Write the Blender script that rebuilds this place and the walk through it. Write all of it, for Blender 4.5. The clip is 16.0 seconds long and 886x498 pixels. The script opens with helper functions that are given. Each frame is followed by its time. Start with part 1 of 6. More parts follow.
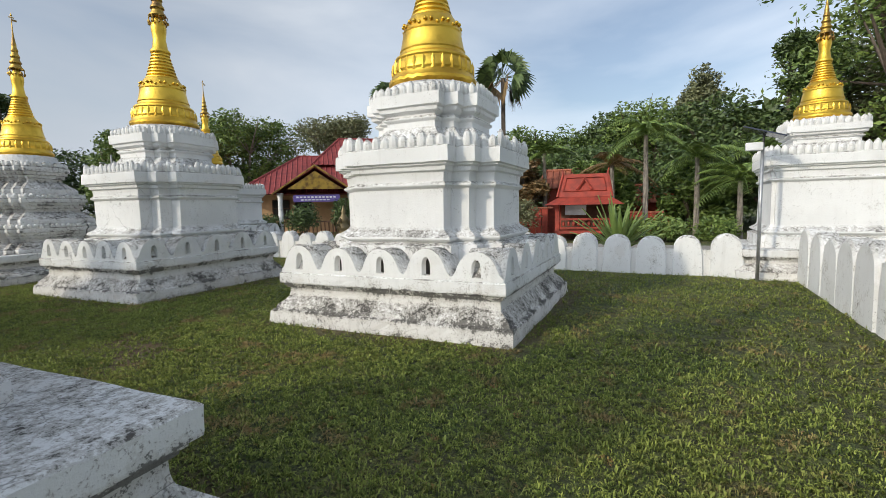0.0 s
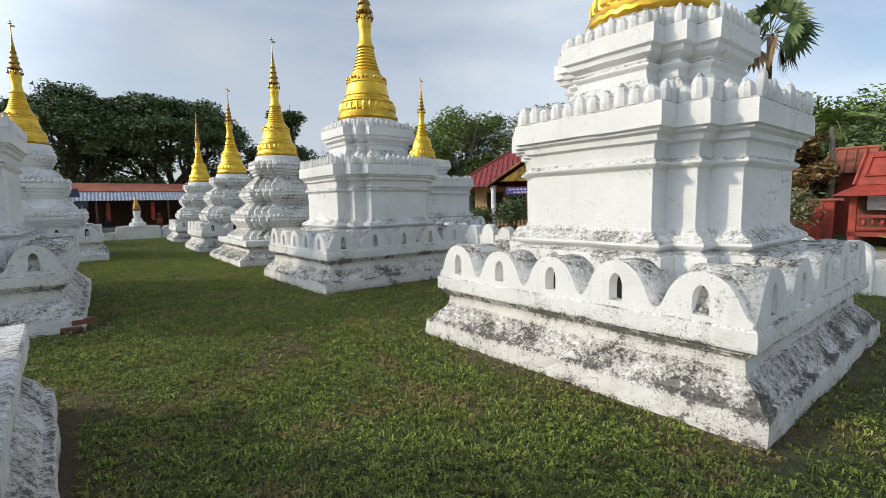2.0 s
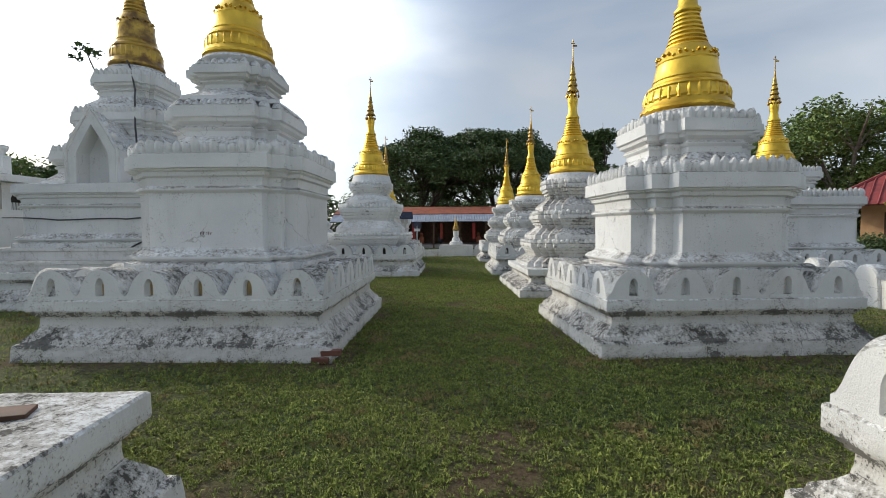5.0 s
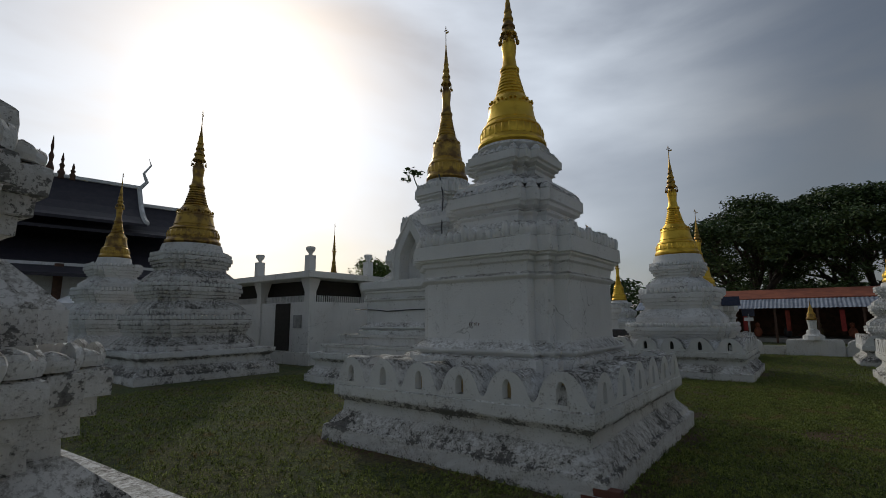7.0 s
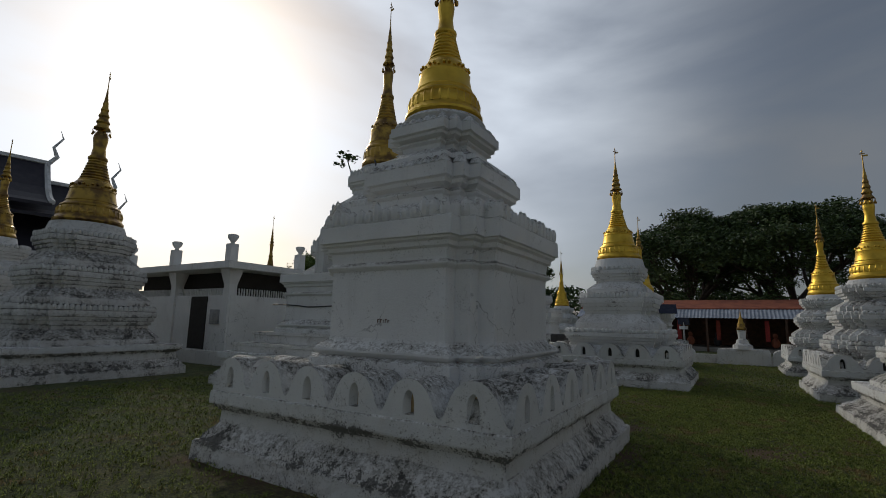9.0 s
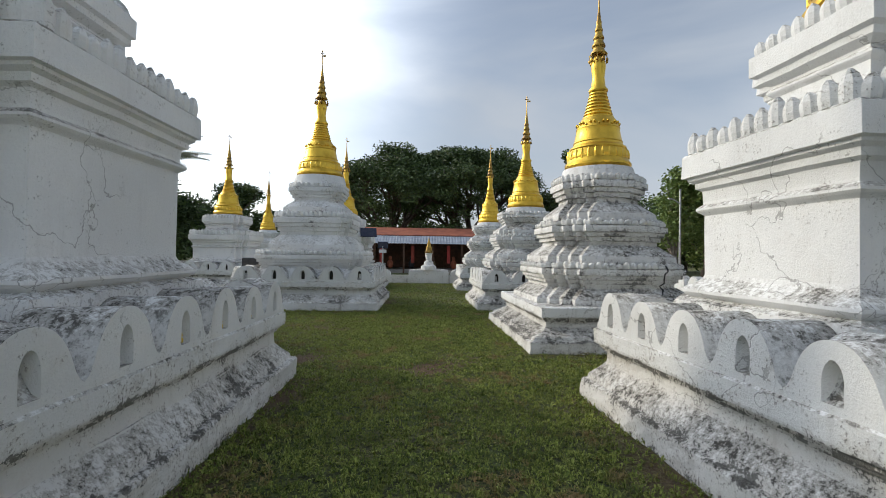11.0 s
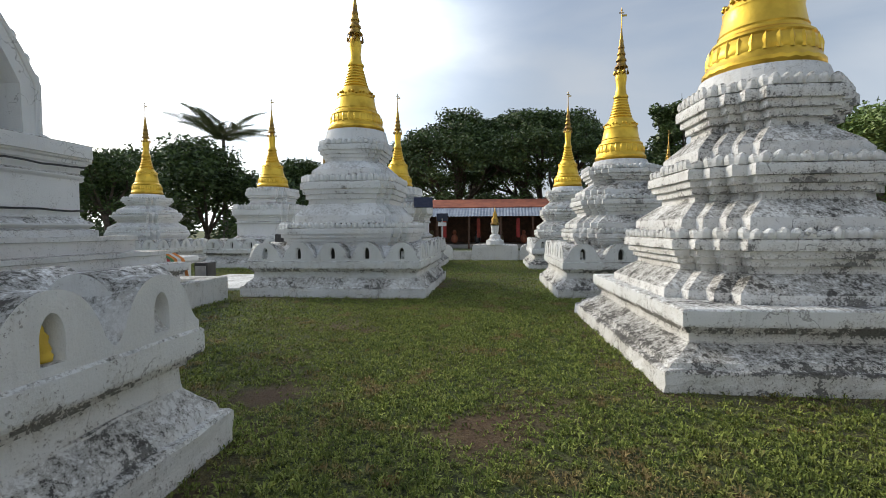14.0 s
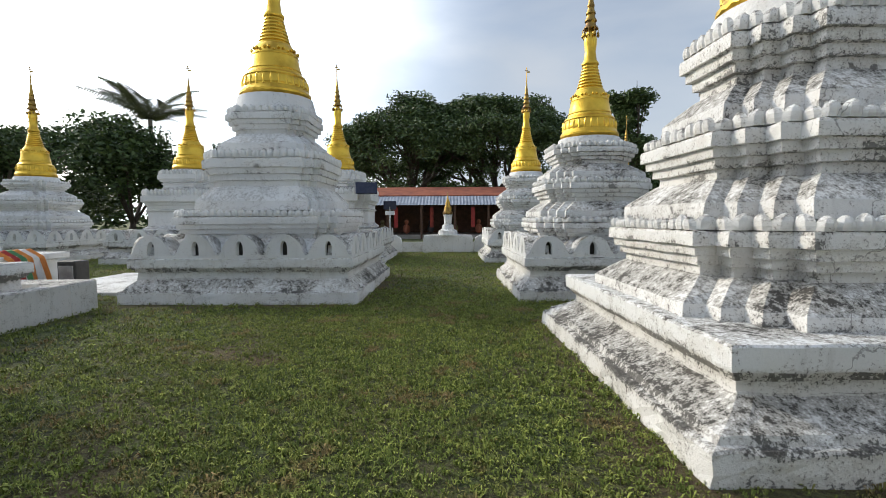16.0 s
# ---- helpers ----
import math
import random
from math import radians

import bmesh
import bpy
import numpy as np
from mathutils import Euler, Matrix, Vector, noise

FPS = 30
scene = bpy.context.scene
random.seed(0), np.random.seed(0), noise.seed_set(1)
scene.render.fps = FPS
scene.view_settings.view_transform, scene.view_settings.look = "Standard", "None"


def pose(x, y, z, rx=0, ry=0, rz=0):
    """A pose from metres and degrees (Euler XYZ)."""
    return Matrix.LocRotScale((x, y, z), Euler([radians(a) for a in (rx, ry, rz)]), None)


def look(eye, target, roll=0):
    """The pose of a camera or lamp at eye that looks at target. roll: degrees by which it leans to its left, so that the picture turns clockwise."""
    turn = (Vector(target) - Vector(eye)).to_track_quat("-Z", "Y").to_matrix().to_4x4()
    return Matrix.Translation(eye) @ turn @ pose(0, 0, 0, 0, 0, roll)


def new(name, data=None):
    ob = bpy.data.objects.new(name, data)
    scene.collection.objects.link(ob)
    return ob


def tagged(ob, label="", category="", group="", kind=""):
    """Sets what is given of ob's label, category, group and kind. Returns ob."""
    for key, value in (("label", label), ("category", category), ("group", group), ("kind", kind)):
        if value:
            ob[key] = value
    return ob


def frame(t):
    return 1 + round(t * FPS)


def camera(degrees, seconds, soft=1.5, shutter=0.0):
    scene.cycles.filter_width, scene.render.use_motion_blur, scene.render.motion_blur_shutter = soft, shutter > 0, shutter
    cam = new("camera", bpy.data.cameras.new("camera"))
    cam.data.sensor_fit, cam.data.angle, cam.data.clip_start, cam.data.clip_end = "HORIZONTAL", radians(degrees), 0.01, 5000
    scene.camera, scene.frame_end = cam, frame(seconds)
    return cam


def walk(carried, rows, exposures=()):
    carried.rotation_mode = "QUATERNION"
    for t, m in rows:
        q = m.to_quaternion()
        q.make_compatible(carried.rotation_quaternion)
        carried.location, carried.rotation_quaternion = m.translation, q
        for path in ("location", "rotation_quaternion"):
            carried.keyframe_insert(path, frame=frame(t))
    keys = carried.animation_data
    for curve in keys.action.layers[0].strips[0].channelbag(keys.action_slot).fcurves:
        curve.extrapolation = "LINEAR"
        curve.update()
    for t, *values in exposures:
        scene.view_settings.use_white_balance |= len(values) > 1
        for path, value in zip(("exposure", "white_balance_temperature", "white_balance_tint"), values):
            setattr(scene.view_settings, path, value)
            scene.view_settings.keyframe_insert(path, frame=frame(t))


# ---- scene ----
PATH = [
    (0, (-0.071, -0.02, 1.446), (1.708, 0.877, 1.263), -1.1),
    (0.5, (0.354, 0.001, 1.417), (2.084, 0.979, 1.186), -1.4),
    (1, (0.72, 0.139, 1.404), (2.4, 1.195, 1.154), 0.1),
    (1.5, (1.027, 0.284, 1.414), (2.558, 1.556, 1.22), -0.1),
    (2, (1.362, 0.474, 1.425), (2.536, 2.081, 1.229), -1.1),
    (2.5, (1.594, 0.75, 1.431), (2.502, 2.523, 1.249), -0.5),
    (3, (1.868, 0.949, 1.414), (2.501, 2.835, 1.205), -0.5),
    (3.5, (2.078, 1.284, 1.4), (2.536, 3.215, 1.154), 0.5),
    (4, (2.24, 1.597, 1.434), (2.572, 3.557, 1.218), -0.4),
    (4.2, (2.327, 1.726, 1.45), (2.523, 3.707, 1.254), -0.3),
    (6.5, (2.497, 3.193, 1.536), (2.17, 5.154, 1.754), -0.6),
    (7, (2.493, 3.402, 1.52), (1.278, 4.962, 1.821), -0.4),
    (7.5, (2.408, 3.567, 1.507), (0.792, 4.699, 1.836), 0.3),
    (8, (2.297, 3.716, 1.488), (0.611, 4.741, 1.814), 0.6),
    (8.5, (2.272, 4.003, 1.482), (0.646, 5.13, 1.779), 1.4),
    (9, (2.287, 4.413, 1.462), (1.245, 6.091, 1.774), 1.2),
    (9.5, (2.314, 4.78, 1.478), (2.063, 6.751, 1.707), -0.5),
    (9.7, (2.329, 4.908, 1.458), (2.249, 6.896, 1.67), -0.5),
    (12, (2.562, 6.827, 1.281), (2.655, 8.824, 1.209), 1.0),
    (12.5, (2.598, 7.222, 1.263), (2.58, 9.221, 1.219), 0.1),
    (13, (2.59, 7.656, 1.228), (2.401, 9.646, 1.186), 0.7),
    (13.5, (2.588, 8.067, 1.231), (2.377, 10.055, 1.174), -0.6),
    (14, (2.612, 8.517, 1.241), (2.39, 10.503, 1.155), -0.3),
    (14.5, (2.591, 8.913, 1.236), (2.395, 10.901, 1.145), -0.2),
    (15, (2.634, 9.3, 1.218), (2.364, 11.279, 1.117), -1.2),
    (15.5, (2.648, 9.69, 1.208), (2.316, 11.656, 1.057), -0.9),
    (16, (2.709, 10.068, 1.228), (2.678, 12.064, 1.096), -0.3),
]
cam = camera(87.7, 16.0, soft=0.7)
walk(cam, [(t, look(eye, target, roll)) for t, eye, target, roll in PATH],
     exposures=[(0, -0.06), (1.5, 0.02), (3.0, 0.14), (4.2, 0.2), (6.2, -0.68), (6.6, -0.84), (7.2, -1.9), (8.7, -1.88), (9.2, -1.38), (9.5, -0.75), (9.8, -0.4), (11.5, -0.10), (14.5, 0.0), (16, 0.10)])

# ---- world and sun ----
SUN_DIR = Vector((-0.80, 0.43, 0.46)).normalized()
world = bpy.data.worlds.new("world")
scene.world = world
world.use_nodes = True
wn, wl = world.node_tree.nodes, world.node_tree.links
wn.clear()
w_out = wn.new("ShaderNodeOutputWorld")
w_bg = wn.new("ShaderNodeBackground")
w_bg.inputs["Strength"].default_value = 0.15
w_sky = wn.new("ShaderNodeTexSky")
w_sky.sky_type = "NISHITA"
w_sky.sun_disc = False
w_sky.sun_elevation = math.asin(SUN_DIR.z)
w_sky.sun_rotation = math.atan2(SUN_DIR.x, SUN_DIR.y)
w_sky.dust_density = 2.0
w_co = wn.new("ShaderNodeTexCoord")
w_map = wn.new("ShaderNodeMapping")
w_map.inputs["Scale"].default_value = (1.0, 1.0, 3.2)
w_map.inputs["Rotation"].default_value = (0.1, 0.15, 0.5)
w_noise = wn.new("ShaderNodeTexNoise")
w_noise.inputs["Scale"].default_value = 1.5
w_noise.inputs["Detail"].default_value = 7
w_noise.inputs["Roughness"].default_value = 0.48
w_noise.inputs["Distortion"].default_value = 0.4
w_ramp = wn.new("ShaderNodeValToRGB")
w_ramp.color_ramp.elements[0].position, w_ramp.color_ramp.elements[1].position = 0.34, 0.72
w_ramp.color_ramp.elements[0].color = (0.16, 0.16, 0.16, 1)
w_dot = wn.new("ShaderNodeVectorMath")
w_dot.operation = "DOT_PRODUCT"
w_dot.inputs[1].default_value = SUN_DIR
w_glow = wn.new("ShaderNodeMapRange")
w_glow.interpolation_type = "SMOOTHSTEP"
w_glow.inputs["From Min"].default_value = 0.45
w_glow.inputs["From Max"].default_value = 1.0
w_glow.inputs["To Min"].default_value = 4.3
w_glow.inputs["To Max"].default_value = 24.0
w_anti = wn.new("ShaderNodeMapRange")
w_anti.interpolation_type = "SMOOTHSTEP"
w_anti.inputs["From Min"].default_value = 0.25
w_anti.inputs["From Max"].default_value = -0.85
w_anti.inputs["To Max"].default_value = 3.4
w_sum = wn.new("ShaderNodeMath")
w_cloud = wn.new("ShaderNodeVectorMath")
w_cloud.operation = "SCALE"
w_cloud.inputs[0].default_value = (0.86, 0.945, 1.06)
w_mix = wn.new("ShaderNodeMixRGB")
wl.new(w_co.outputs["Generated"], w_map.inputs["Vector"])
wl.new(w_map.outputs["Vector"], w_noise.inputs["Vector"])
wl.new(w_noise.outputs["Fac"], w_ramp.inputs["Fac"])
wl.new(w_co.outputs["Generated"], w_dot.inputs[0])
wl.new(w_dot.outputs["Value"], w_glow.inputs["Value"])
wl.new(w_dot.outputs["Value"], w_anti.inputs["Value"])
wl.new(w_glow.outputs["Result"], w_sum.inputs[0])
wl.new(w_anti.outputs["Result"], w_sum.inputs[1])
wl.new(w_sum.outputs["Value"], w_cloud.inputs["Scale"])
wl.new(w_ramp.outputs["Color"], w_mix.inputs["Fac"])
wl.new(w_sky.outputs["Color"], w_mix.inputs["Color1"])
wl.new(w_cloud.outputs["Vector"], w_mix.inputs["Color2"])
wl.new(w_mix.outputs["Color"], w_bg.inputs["Color"])
wl.new(w_bg.outputs["Background"], w_out.inputs["Surface"])

sun = new("sun", bpy.data.lights.new("sun", "SUN"))
sun.data.energy = 2.15
sun.data.angle = radians(2.0)
sun.data.color = (1.0, 0.90, 0.72)
sun.matrix_world = look(SUN_DIR * 50, (0, 0, 0))


# ---- materials ----
class Nodes:
    """A node material with short calls."""

    def __init__(self, name, rough=0.8, metal=0.0):
        self.m = bpy.data.materials.new(name)
        self.m.use_nodes = True
        self.t = self.m.node_tree
        self.bsdf = self.t.nodes["Principled BSDF"]
        self.bsdf.inputs["Roughness"].default_value = rough
        self.bsdf.inputs["Metallic"].default_value = metal
        self.co = self.t.nodes.new("ShaderNodeTexCoord").outputs["Object"]

    def link(self, a, b):
        self.t.links.new(a, b)

    def noise(self, scale, detail=4, rough=0.55, stretch=None):
        n = self.t.nodes.new("ShaderNodeTexNoise")
        n.inputs["Scale"].default_value, n.inputs["Detail"].default_value, n.inputs["Roughness"].default_value = scale, detail, rough
        src = self.co
        if stretch:
            mp = self.t.nodes.new("ShaderNodeMapping")
            mp.inputs["Scale"].default_value = stretch
            self.link(src, mp.inputs["Vector"])
            src = mp.outputs["Vector"]
        self.link(src, n.inputs["Vector"])
        return n.outputs["Fac"]

    def step(self, v, lo, hi, a=0.0, b=1.0):
        n = self.t.nodes.new("ShaderNodeMapRange")
        n.interpolation_type = "SMOOTHSTEP"
        for key, value in zip(("From Min", "From Max", "To Min", "To Max"), (lo, hi, a, b)):
            n.inputs[key].default_value = value
        self.link(v, n.inputs["Value"])
        return n.outputs["Result"]

    def math(self, op, a, b):
        n = self.t.nodes.new("ShaderNodeMath")
        n.operation, n.use_clamp = op, True
        for k, v in ((0, a), (1, b)):
            if isinstance(v, (int, float)):
                n.inputs[k].default_value = v
            else:
                self.link(v, n.inputs[k])
        return n.outputs["Value"]

    def mix(self, f, a, b):
        n = self.t.nodes.new("ShaderNodeMixRGB")
        for key, v in (("Fac", f), ("Color1", a), ("Color2", b)):
            if isinstance(v, (int, float)):
                n.inputs[key].default_value = v
            elif isinstance(v, tuple):
                n.inputs[key].default_value = (*v, 1)
            else:
                self.link(v, n.inputs[key])
        return n.outputs["Color"]

    def up(self):
        g = self.t.nodes.new("ShaderNodeNewGeometry")
        s = self.t.nodes.new("ShaderNodeSeparateXYZ")
        self.link(g.outputs["Normal"], s.inputs["Vector"])
        return s.outputs["Z"]

    def random(self):
        return self.t.nodes.new("ShaderNodeObjectInfo").outputs["Random"]

    def island(self):
        return self.t.nodes.new("ShaderNodeNewGeometry").outputs["Random Per Island"]

    def attribute(self, name):
        a = self.t.nodes.new("ShaderNodeAttribute")
        a.attribute_name = name
        return a.outputs["Fac"]

    def colour(self, c):
        if isinstance(c, tuple):
            self.bsdf.inputs["Base Color"].default_value = (*c, 1)
        else:
            self.link(c, self.bsdf.inputs["Base Color"])

    def bump(self, h, strength=0.3, dist=0.02):
        b = self.t.nodes.new("ShaderNodeBump")
        b.inputs["Strength"].default_value, b.inputs["Distance"].default_value = strength, dist
        self.link(h, b.inputs["Height"])
        self.link(b.outputs["Normal"], self.bsdf.inputs["Normal"])


def plaster(name, stain, ledge, tone=(0.77, 0.775, 0.765)):
    """Whitewashed lime plaster. stain: how much mould lies in patches; ledge: how much on upward faces.
    The mesh attribute "mould" thickens the dark patches under ledges, in creases, along arrises."""
    n = Nodes(name, 0.92)
    n.co = n.t.nodes.new("ShaderNodeNewGeometry").outputs["Position"]
    big, blot = n.noise(0.7, 5, 0.6), n.noise(2.1, 8, 0.65)
    mid, fine = n.noise(13.0, 8, 0.74), n.noise(60.0, 4, 0.7)
    streak = n.noise(1.0, 7, 0.66, (9.0, 9.0, 0.8))
    grown = n.math("MULTIPLY", n.attribute("mould"), 0.105)
    lump = n.math("ADD", n.math("MULTIPLY", blot, 0.42), n.math("ADD", n.math("MULTIPLY", mid, 0.38), n.math("MULTIPLY", fine, 0.20)))
    wet = n.math("ADD", lump, grown)
    c = n.mix(n.step(big, 0.38, 0.64), tone, tuple(0.88 * v for v in tone))
    c = n.mix(n.step(fine, 0.40, 0.70, 0, 0.16), c, tuple(0.70 * v for v in tone))
    c = n.mix(n.step(streak, 0.53, 0.70, 0, 0.10 + 0.45 * stain), c, (0.42, 0.41, 0.385))
    c = n.mix(n.step(wet, 0.575 - 0.17 * stain, 0.625 - 0.17 * stain, 0, 0.22 + 0.45 * stain), c, (0.44, 0.41, 0.365))
    rust = n.math("MULTIPLY", n.step(n.noise(1.6, 8, 0.7), 0.55, 0.66), 0.65 * stain)
    c = n.mix(rust, c, (0.43, 0.36, 0.28))
    lie = n.step(n.up(), 0.15, 0.70)
    moss = n.math("ADD", n.math("MULTIPLY", lump, 0.7), n.math("MULTIPLY", n.noise(26.0, 8, 0.8), 0.3))
    wash = n.math("MULTIPLY", lie, n.step(moss, 0.485 - 0.06 * ledge, 0.545 - 0.06 * ledge))
    c = n.mix(n.math("MULTIPLY", wash, 0.30 + 0.50 * ledge), c, (0.27, 0.255, 0.225))
    core = n.math("MULTIPLY", lie, n.step(moss, 0.565 - 0.06 * ledge, 0.59 - 0.06 * ledge))
    c = n.mix(n.math("MULTIPLY", core, 0.45 + 0.5 * ledge), c, (0.065, 0.061, 0.053))
    black = n.step(wet, 0.645 - 0.17 * stain, 0.666 - 0.17 * stain)
    c = n.mix(n.math("MULTIPLY", black, 0.62 + 0.33 * stain), c, (0.045, 0.042, 0.037))
    speck = n.math("MULTIPLY", n.step(fine, 0.57, 0.61), n.step(wet, 0.55 - 0.12 * stain, 0.60 - 0.12 * stain))
    c = n.mix(n.math("MULTIPLY", speck, 0.35 + 0.5 * stain), c, (0.07, 0.066, 0.058))
    vor = n.t.nodes.new("ShaderNodeTexVoronoi")
    vor.feature = "DISTANCE_TO_EDGE"
    vor.inputs["Scale"].default_value = 1.15
    warp = n.t.nodes.new("ShaderNodeVectorMath")
    warp.operation = "ADD"
    wn2 = n.t.nodes.new("ShaderNodeTexNoise")
    wn2.inputs["Scale"].default_value, wn2.inputs["Detail"].default_value = 2.4, 6
    n.link(n.co, wn2.inputs["Vector"])
    n.link(n.co, warp.inputs[0])
    n.link(wn2.outputs["Color"], warp.inputs[1])
    n.link(warp.outputs["Vector"], vor.inputs["Vector"])
    hair = n.math("MULTIPLY", n.step(vor.outputs["Distance"], 0.003, 0.009, 1.0, 0.0), n.step(n.noise(0.55, 3), 0.53, 0.58))
    c = n.mix(n.math("MULTIPLY", hair, 0.5), c, (0.10, 0.095, 0.085))
    n.colour(c)
    relief = n.math("ADD", n.math("MULTIPLY", lump, 0.7), n.math("MULTIPLY", fine, 0.3))
    n.bump(n.math("SUBTRACT", relief, n.math("MULTIPLY", hair, 0.25)), 0.5, 0.022)
    return n.m


PLASTER = plaster("plaster_white", 0.10, 0.25)
PLASTER_BODY = plaster("plaster_body", 0.10, 0.6)
PLASTER_FOOT = plaster("plaster_foot", 0.32, 0.6, (0.74, 0.735, 0.715))
PLASTER_OLD = plaster("plaster_old", 0.24, 0.7, (0.76, 0.765, 0.755))
PLASTER_LEDGE = plaster("plaster_ledge", 0.30, 0.5, (0.77, 0.775, 0.765))
PLASTER_VAULT = plaster("plaster_vault", 0.20, 0.88, (0.76, 0.765, 0.755))
PLASTER_MOULD = plaster("plaster_mould", 0.37, 0.8, (0.74, 0.73, 0.705))
PLASTER_TIER = plaster("plaster_tier", 0.29, 0.7, (0.77, 0.765, 0.745))
PLASTER_WALL = plaster("plaster_wall", 0.27, 0.6)

n = Nodes("brick_red", 0.9)
n.colour(n.mix(n.noise(14), (0.22, 0.09, 0.06), (0.13, 0.055, 0.04)))
n.bump(n.noise(60), 0.5)
BRICK = n.m

n = Nodes("gold_paint", 0.38, 0.9)
n.colour(n.mix(n.step(n.noise(3, 5), 0.4, 0.72), (0.80, 0.52, 0.07), (0.56, 0.33, 0.04)))
n.bump(n.noise(13, 5), 0.35, 0.012)
GOLD = n.m

n = Nodes("gold_aged", 0.4, 0.9)
n.colour(n.mix(n.step(n.noise(4, 5), 0.4, 0.65), (0.50, 0.32, 0.07), (0.20, 0.12, 0.05)))
GOLD_AGED = n.m

# near-black for niches, windows and doorways: their inner shade put into the colour
n = Nodes("opening_shade", 0.95)
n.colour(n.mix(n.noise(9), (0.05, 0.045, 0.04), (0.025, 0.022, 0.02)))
OPENING_SHADE = n.m


def plain(name, a, b, scale=6.0, rough=0.7, metal=0.0, bump=0.2):
    n = Nodes(name, rough, metal)
    n.colour(n.mix(n.step(n.noise(scale, 5), 0.35, 0.68), a, b))
    if bump:
        n.bump(n.noise(scale * 6, 3), bump, 0.01)
    return n.m


NICHE_OCHRE = plain("niche_ochre", (0.50, 0.36, 0.16), (0.36, 0.25, 0.13), 20)
ROOF_RED = plain("roof_red_tile", (0.27, 0.045, 0.04), (0.19, 0.03, 0.03), 3)
ROOF_DARK = plain("roof_dark_tile", (0.022, 0.020, 0.030), (0.035, 0.030, 0.040), 3)
TIMBER_RED = plain("timber_red", (0.33, 0.042, 0.022), (0.20, 0.028, 0.016), 4)
TIMBER_BROWN = plain("timber_brown", (0.13, 0.06, 0.035), (0.07, 0.035, 0.02), 5)
WALL_ORANGE = plain("wall_orange", (0.62, 0.38, 0.20), (0.53, 0.31, 0.16), 2)
METAL_GREY = plain("metal_grey", (0.42, 0.43, 0.44), (0.30, 0.31, 0.32), 8, 0.45, 0.7)
TIN = plain("tin_sheet", (0.36, 0.39, 0.45), (0.25, 0.28, 0.33), 2, 0.5, 0.3)
RUST = plain("roof_rust", (0.36, 0.11, 0.055), (0.24, 0.07, 0.04), 2)
SOLAR = plain("solar_cell", (0.02, 0.025, 0.05), (0.03, 0.035, 0.06), 9, 0.2, 0.0, 0)
BARK = plain("bark", (0.10, 0.075, 0.055), (0.055, 0.042, 0.032), 5)
BARK_PALE = plain("bark_pale", (0.26, 0.23, 0.19), (0.15, 0.13, 0.11), 5)
PAVE = plain("paving_concrete", (0.33, 0.31, 0.28), (0.24, 0.225, 0.20), 2)
CLOTH_RED = plain("cloth_red", (0.45, 0.04, 0.03), (0.30, 0.03, 0.03), 12)
CLOTH_ORANGE = plain("cloth_orange", (0.70, 0.26, 0.05), (0.55, 0.18, 0.04), 12)
CLOTH_GREEN = plain("cloth_green", (0.10, 0.30, 0.12), (0.06, 0.20, 0.09), 12)
CLOTH_YELLOW = plain("cloth_yellow", (0.72, 0.50, 0.06), (0.60, 0.40, 0.05), 12)
CLOTH_WHITE = plain("cloth_white", (0.72, 0.73, 0.74), (0.60, 0.61, 0.63), 3)
SIGN_BLUE = plain("sign_violet", (0.10, 0.07, 0.28), (0.14, 0.10, 0.33), 8)
BLACK = plain("black_plastic", (0.02, 0.02, 0.022), (0.035, 0.035, 0.038), 9, 0.5)
PINK_GREY = plain("statue_bronze", (0.25, 0.17, 0.07), (0.12, 0.12, 0.08), 20, 0.4, 0.6)


def leaf_material(name, a, b):
    n = Nodes(name, 0.55)
    n.colour(n.mix(n.island(), a, b))
    n.bsdf.inputs["Transmission Weight"].default_value = 0.0
    n.bsdf.inputs["Subsurface Weight"].default_value = 0.0
    return n.m


LEAF_DEEP = leaf_material("leaf_deep", (0.022, 0.045, 0.012), (0.11, 0.165, 0.045))
LEAF_MID = leaf_material("leaf_mid", (0.05, 0.095, 0.02), (0.20, 0.28, 0.06))
LEAF_LIGHT = leaf_material("leaf_light", (0.10, 0.17, 0.04), (0.20, 0.26, 0.065))
LEAF_OLIVE = leaf_material("leaf_olive", (0.11, 0.125, 0.06), (0.20, 0.21, 0.10))
LEAF_DRY = leaf_material("leaf_dry", (0.20, 0.11, 0.04), (0.12, 0.09, 0.035))
n = Nodes("grass_blade", 0.85)
g_tone = n.mix(n.island(), (0.080, 0.122, 0.022), (0.36, 0.41, 0.095))
g_tone = n.mix(n.step(n.noise(0.55, 4), 0.40, 0.62, 0, 0.5), g_tone, (0.21, 0.235, 0.05))
g_tone = n.mix(n.step(n.noise(7.0, 5, 0.7), 0.52, 0.64, 0, 0.5), g_tone, (0.29, 0.30, 0.095))
g_tone = n.mix(n.step(n.noise(3.4, 6, 0.7), 0.50, 0.60, 0, 0.55), g_tone, (0.055, 0.080, 0.018))
g_tone = n.mix(n.step(n.noise(18.0, 4, 0.7), 0.50, 0.60, 0, 0.6), g_tone, (0.045, 0.075, 0.018))
g_tone = n.mix(n.step(n.noise(1.7, 7, 0.72), 0.535, 0.645, 0, 0.75), g_tone, (0.33, 0.22, 0.105))
g_tone = n.mix(n.step(n.noise(5.0, 7, 0.75), 0.60, 0.66, 0, 0.7), g_tone, (0.24, 0.115, 0.06))
n.colour(g_tone)
n.bsdf.inputs["Specular IOR Level"].default_value = 0.2
GRASS_BLADE = n.m

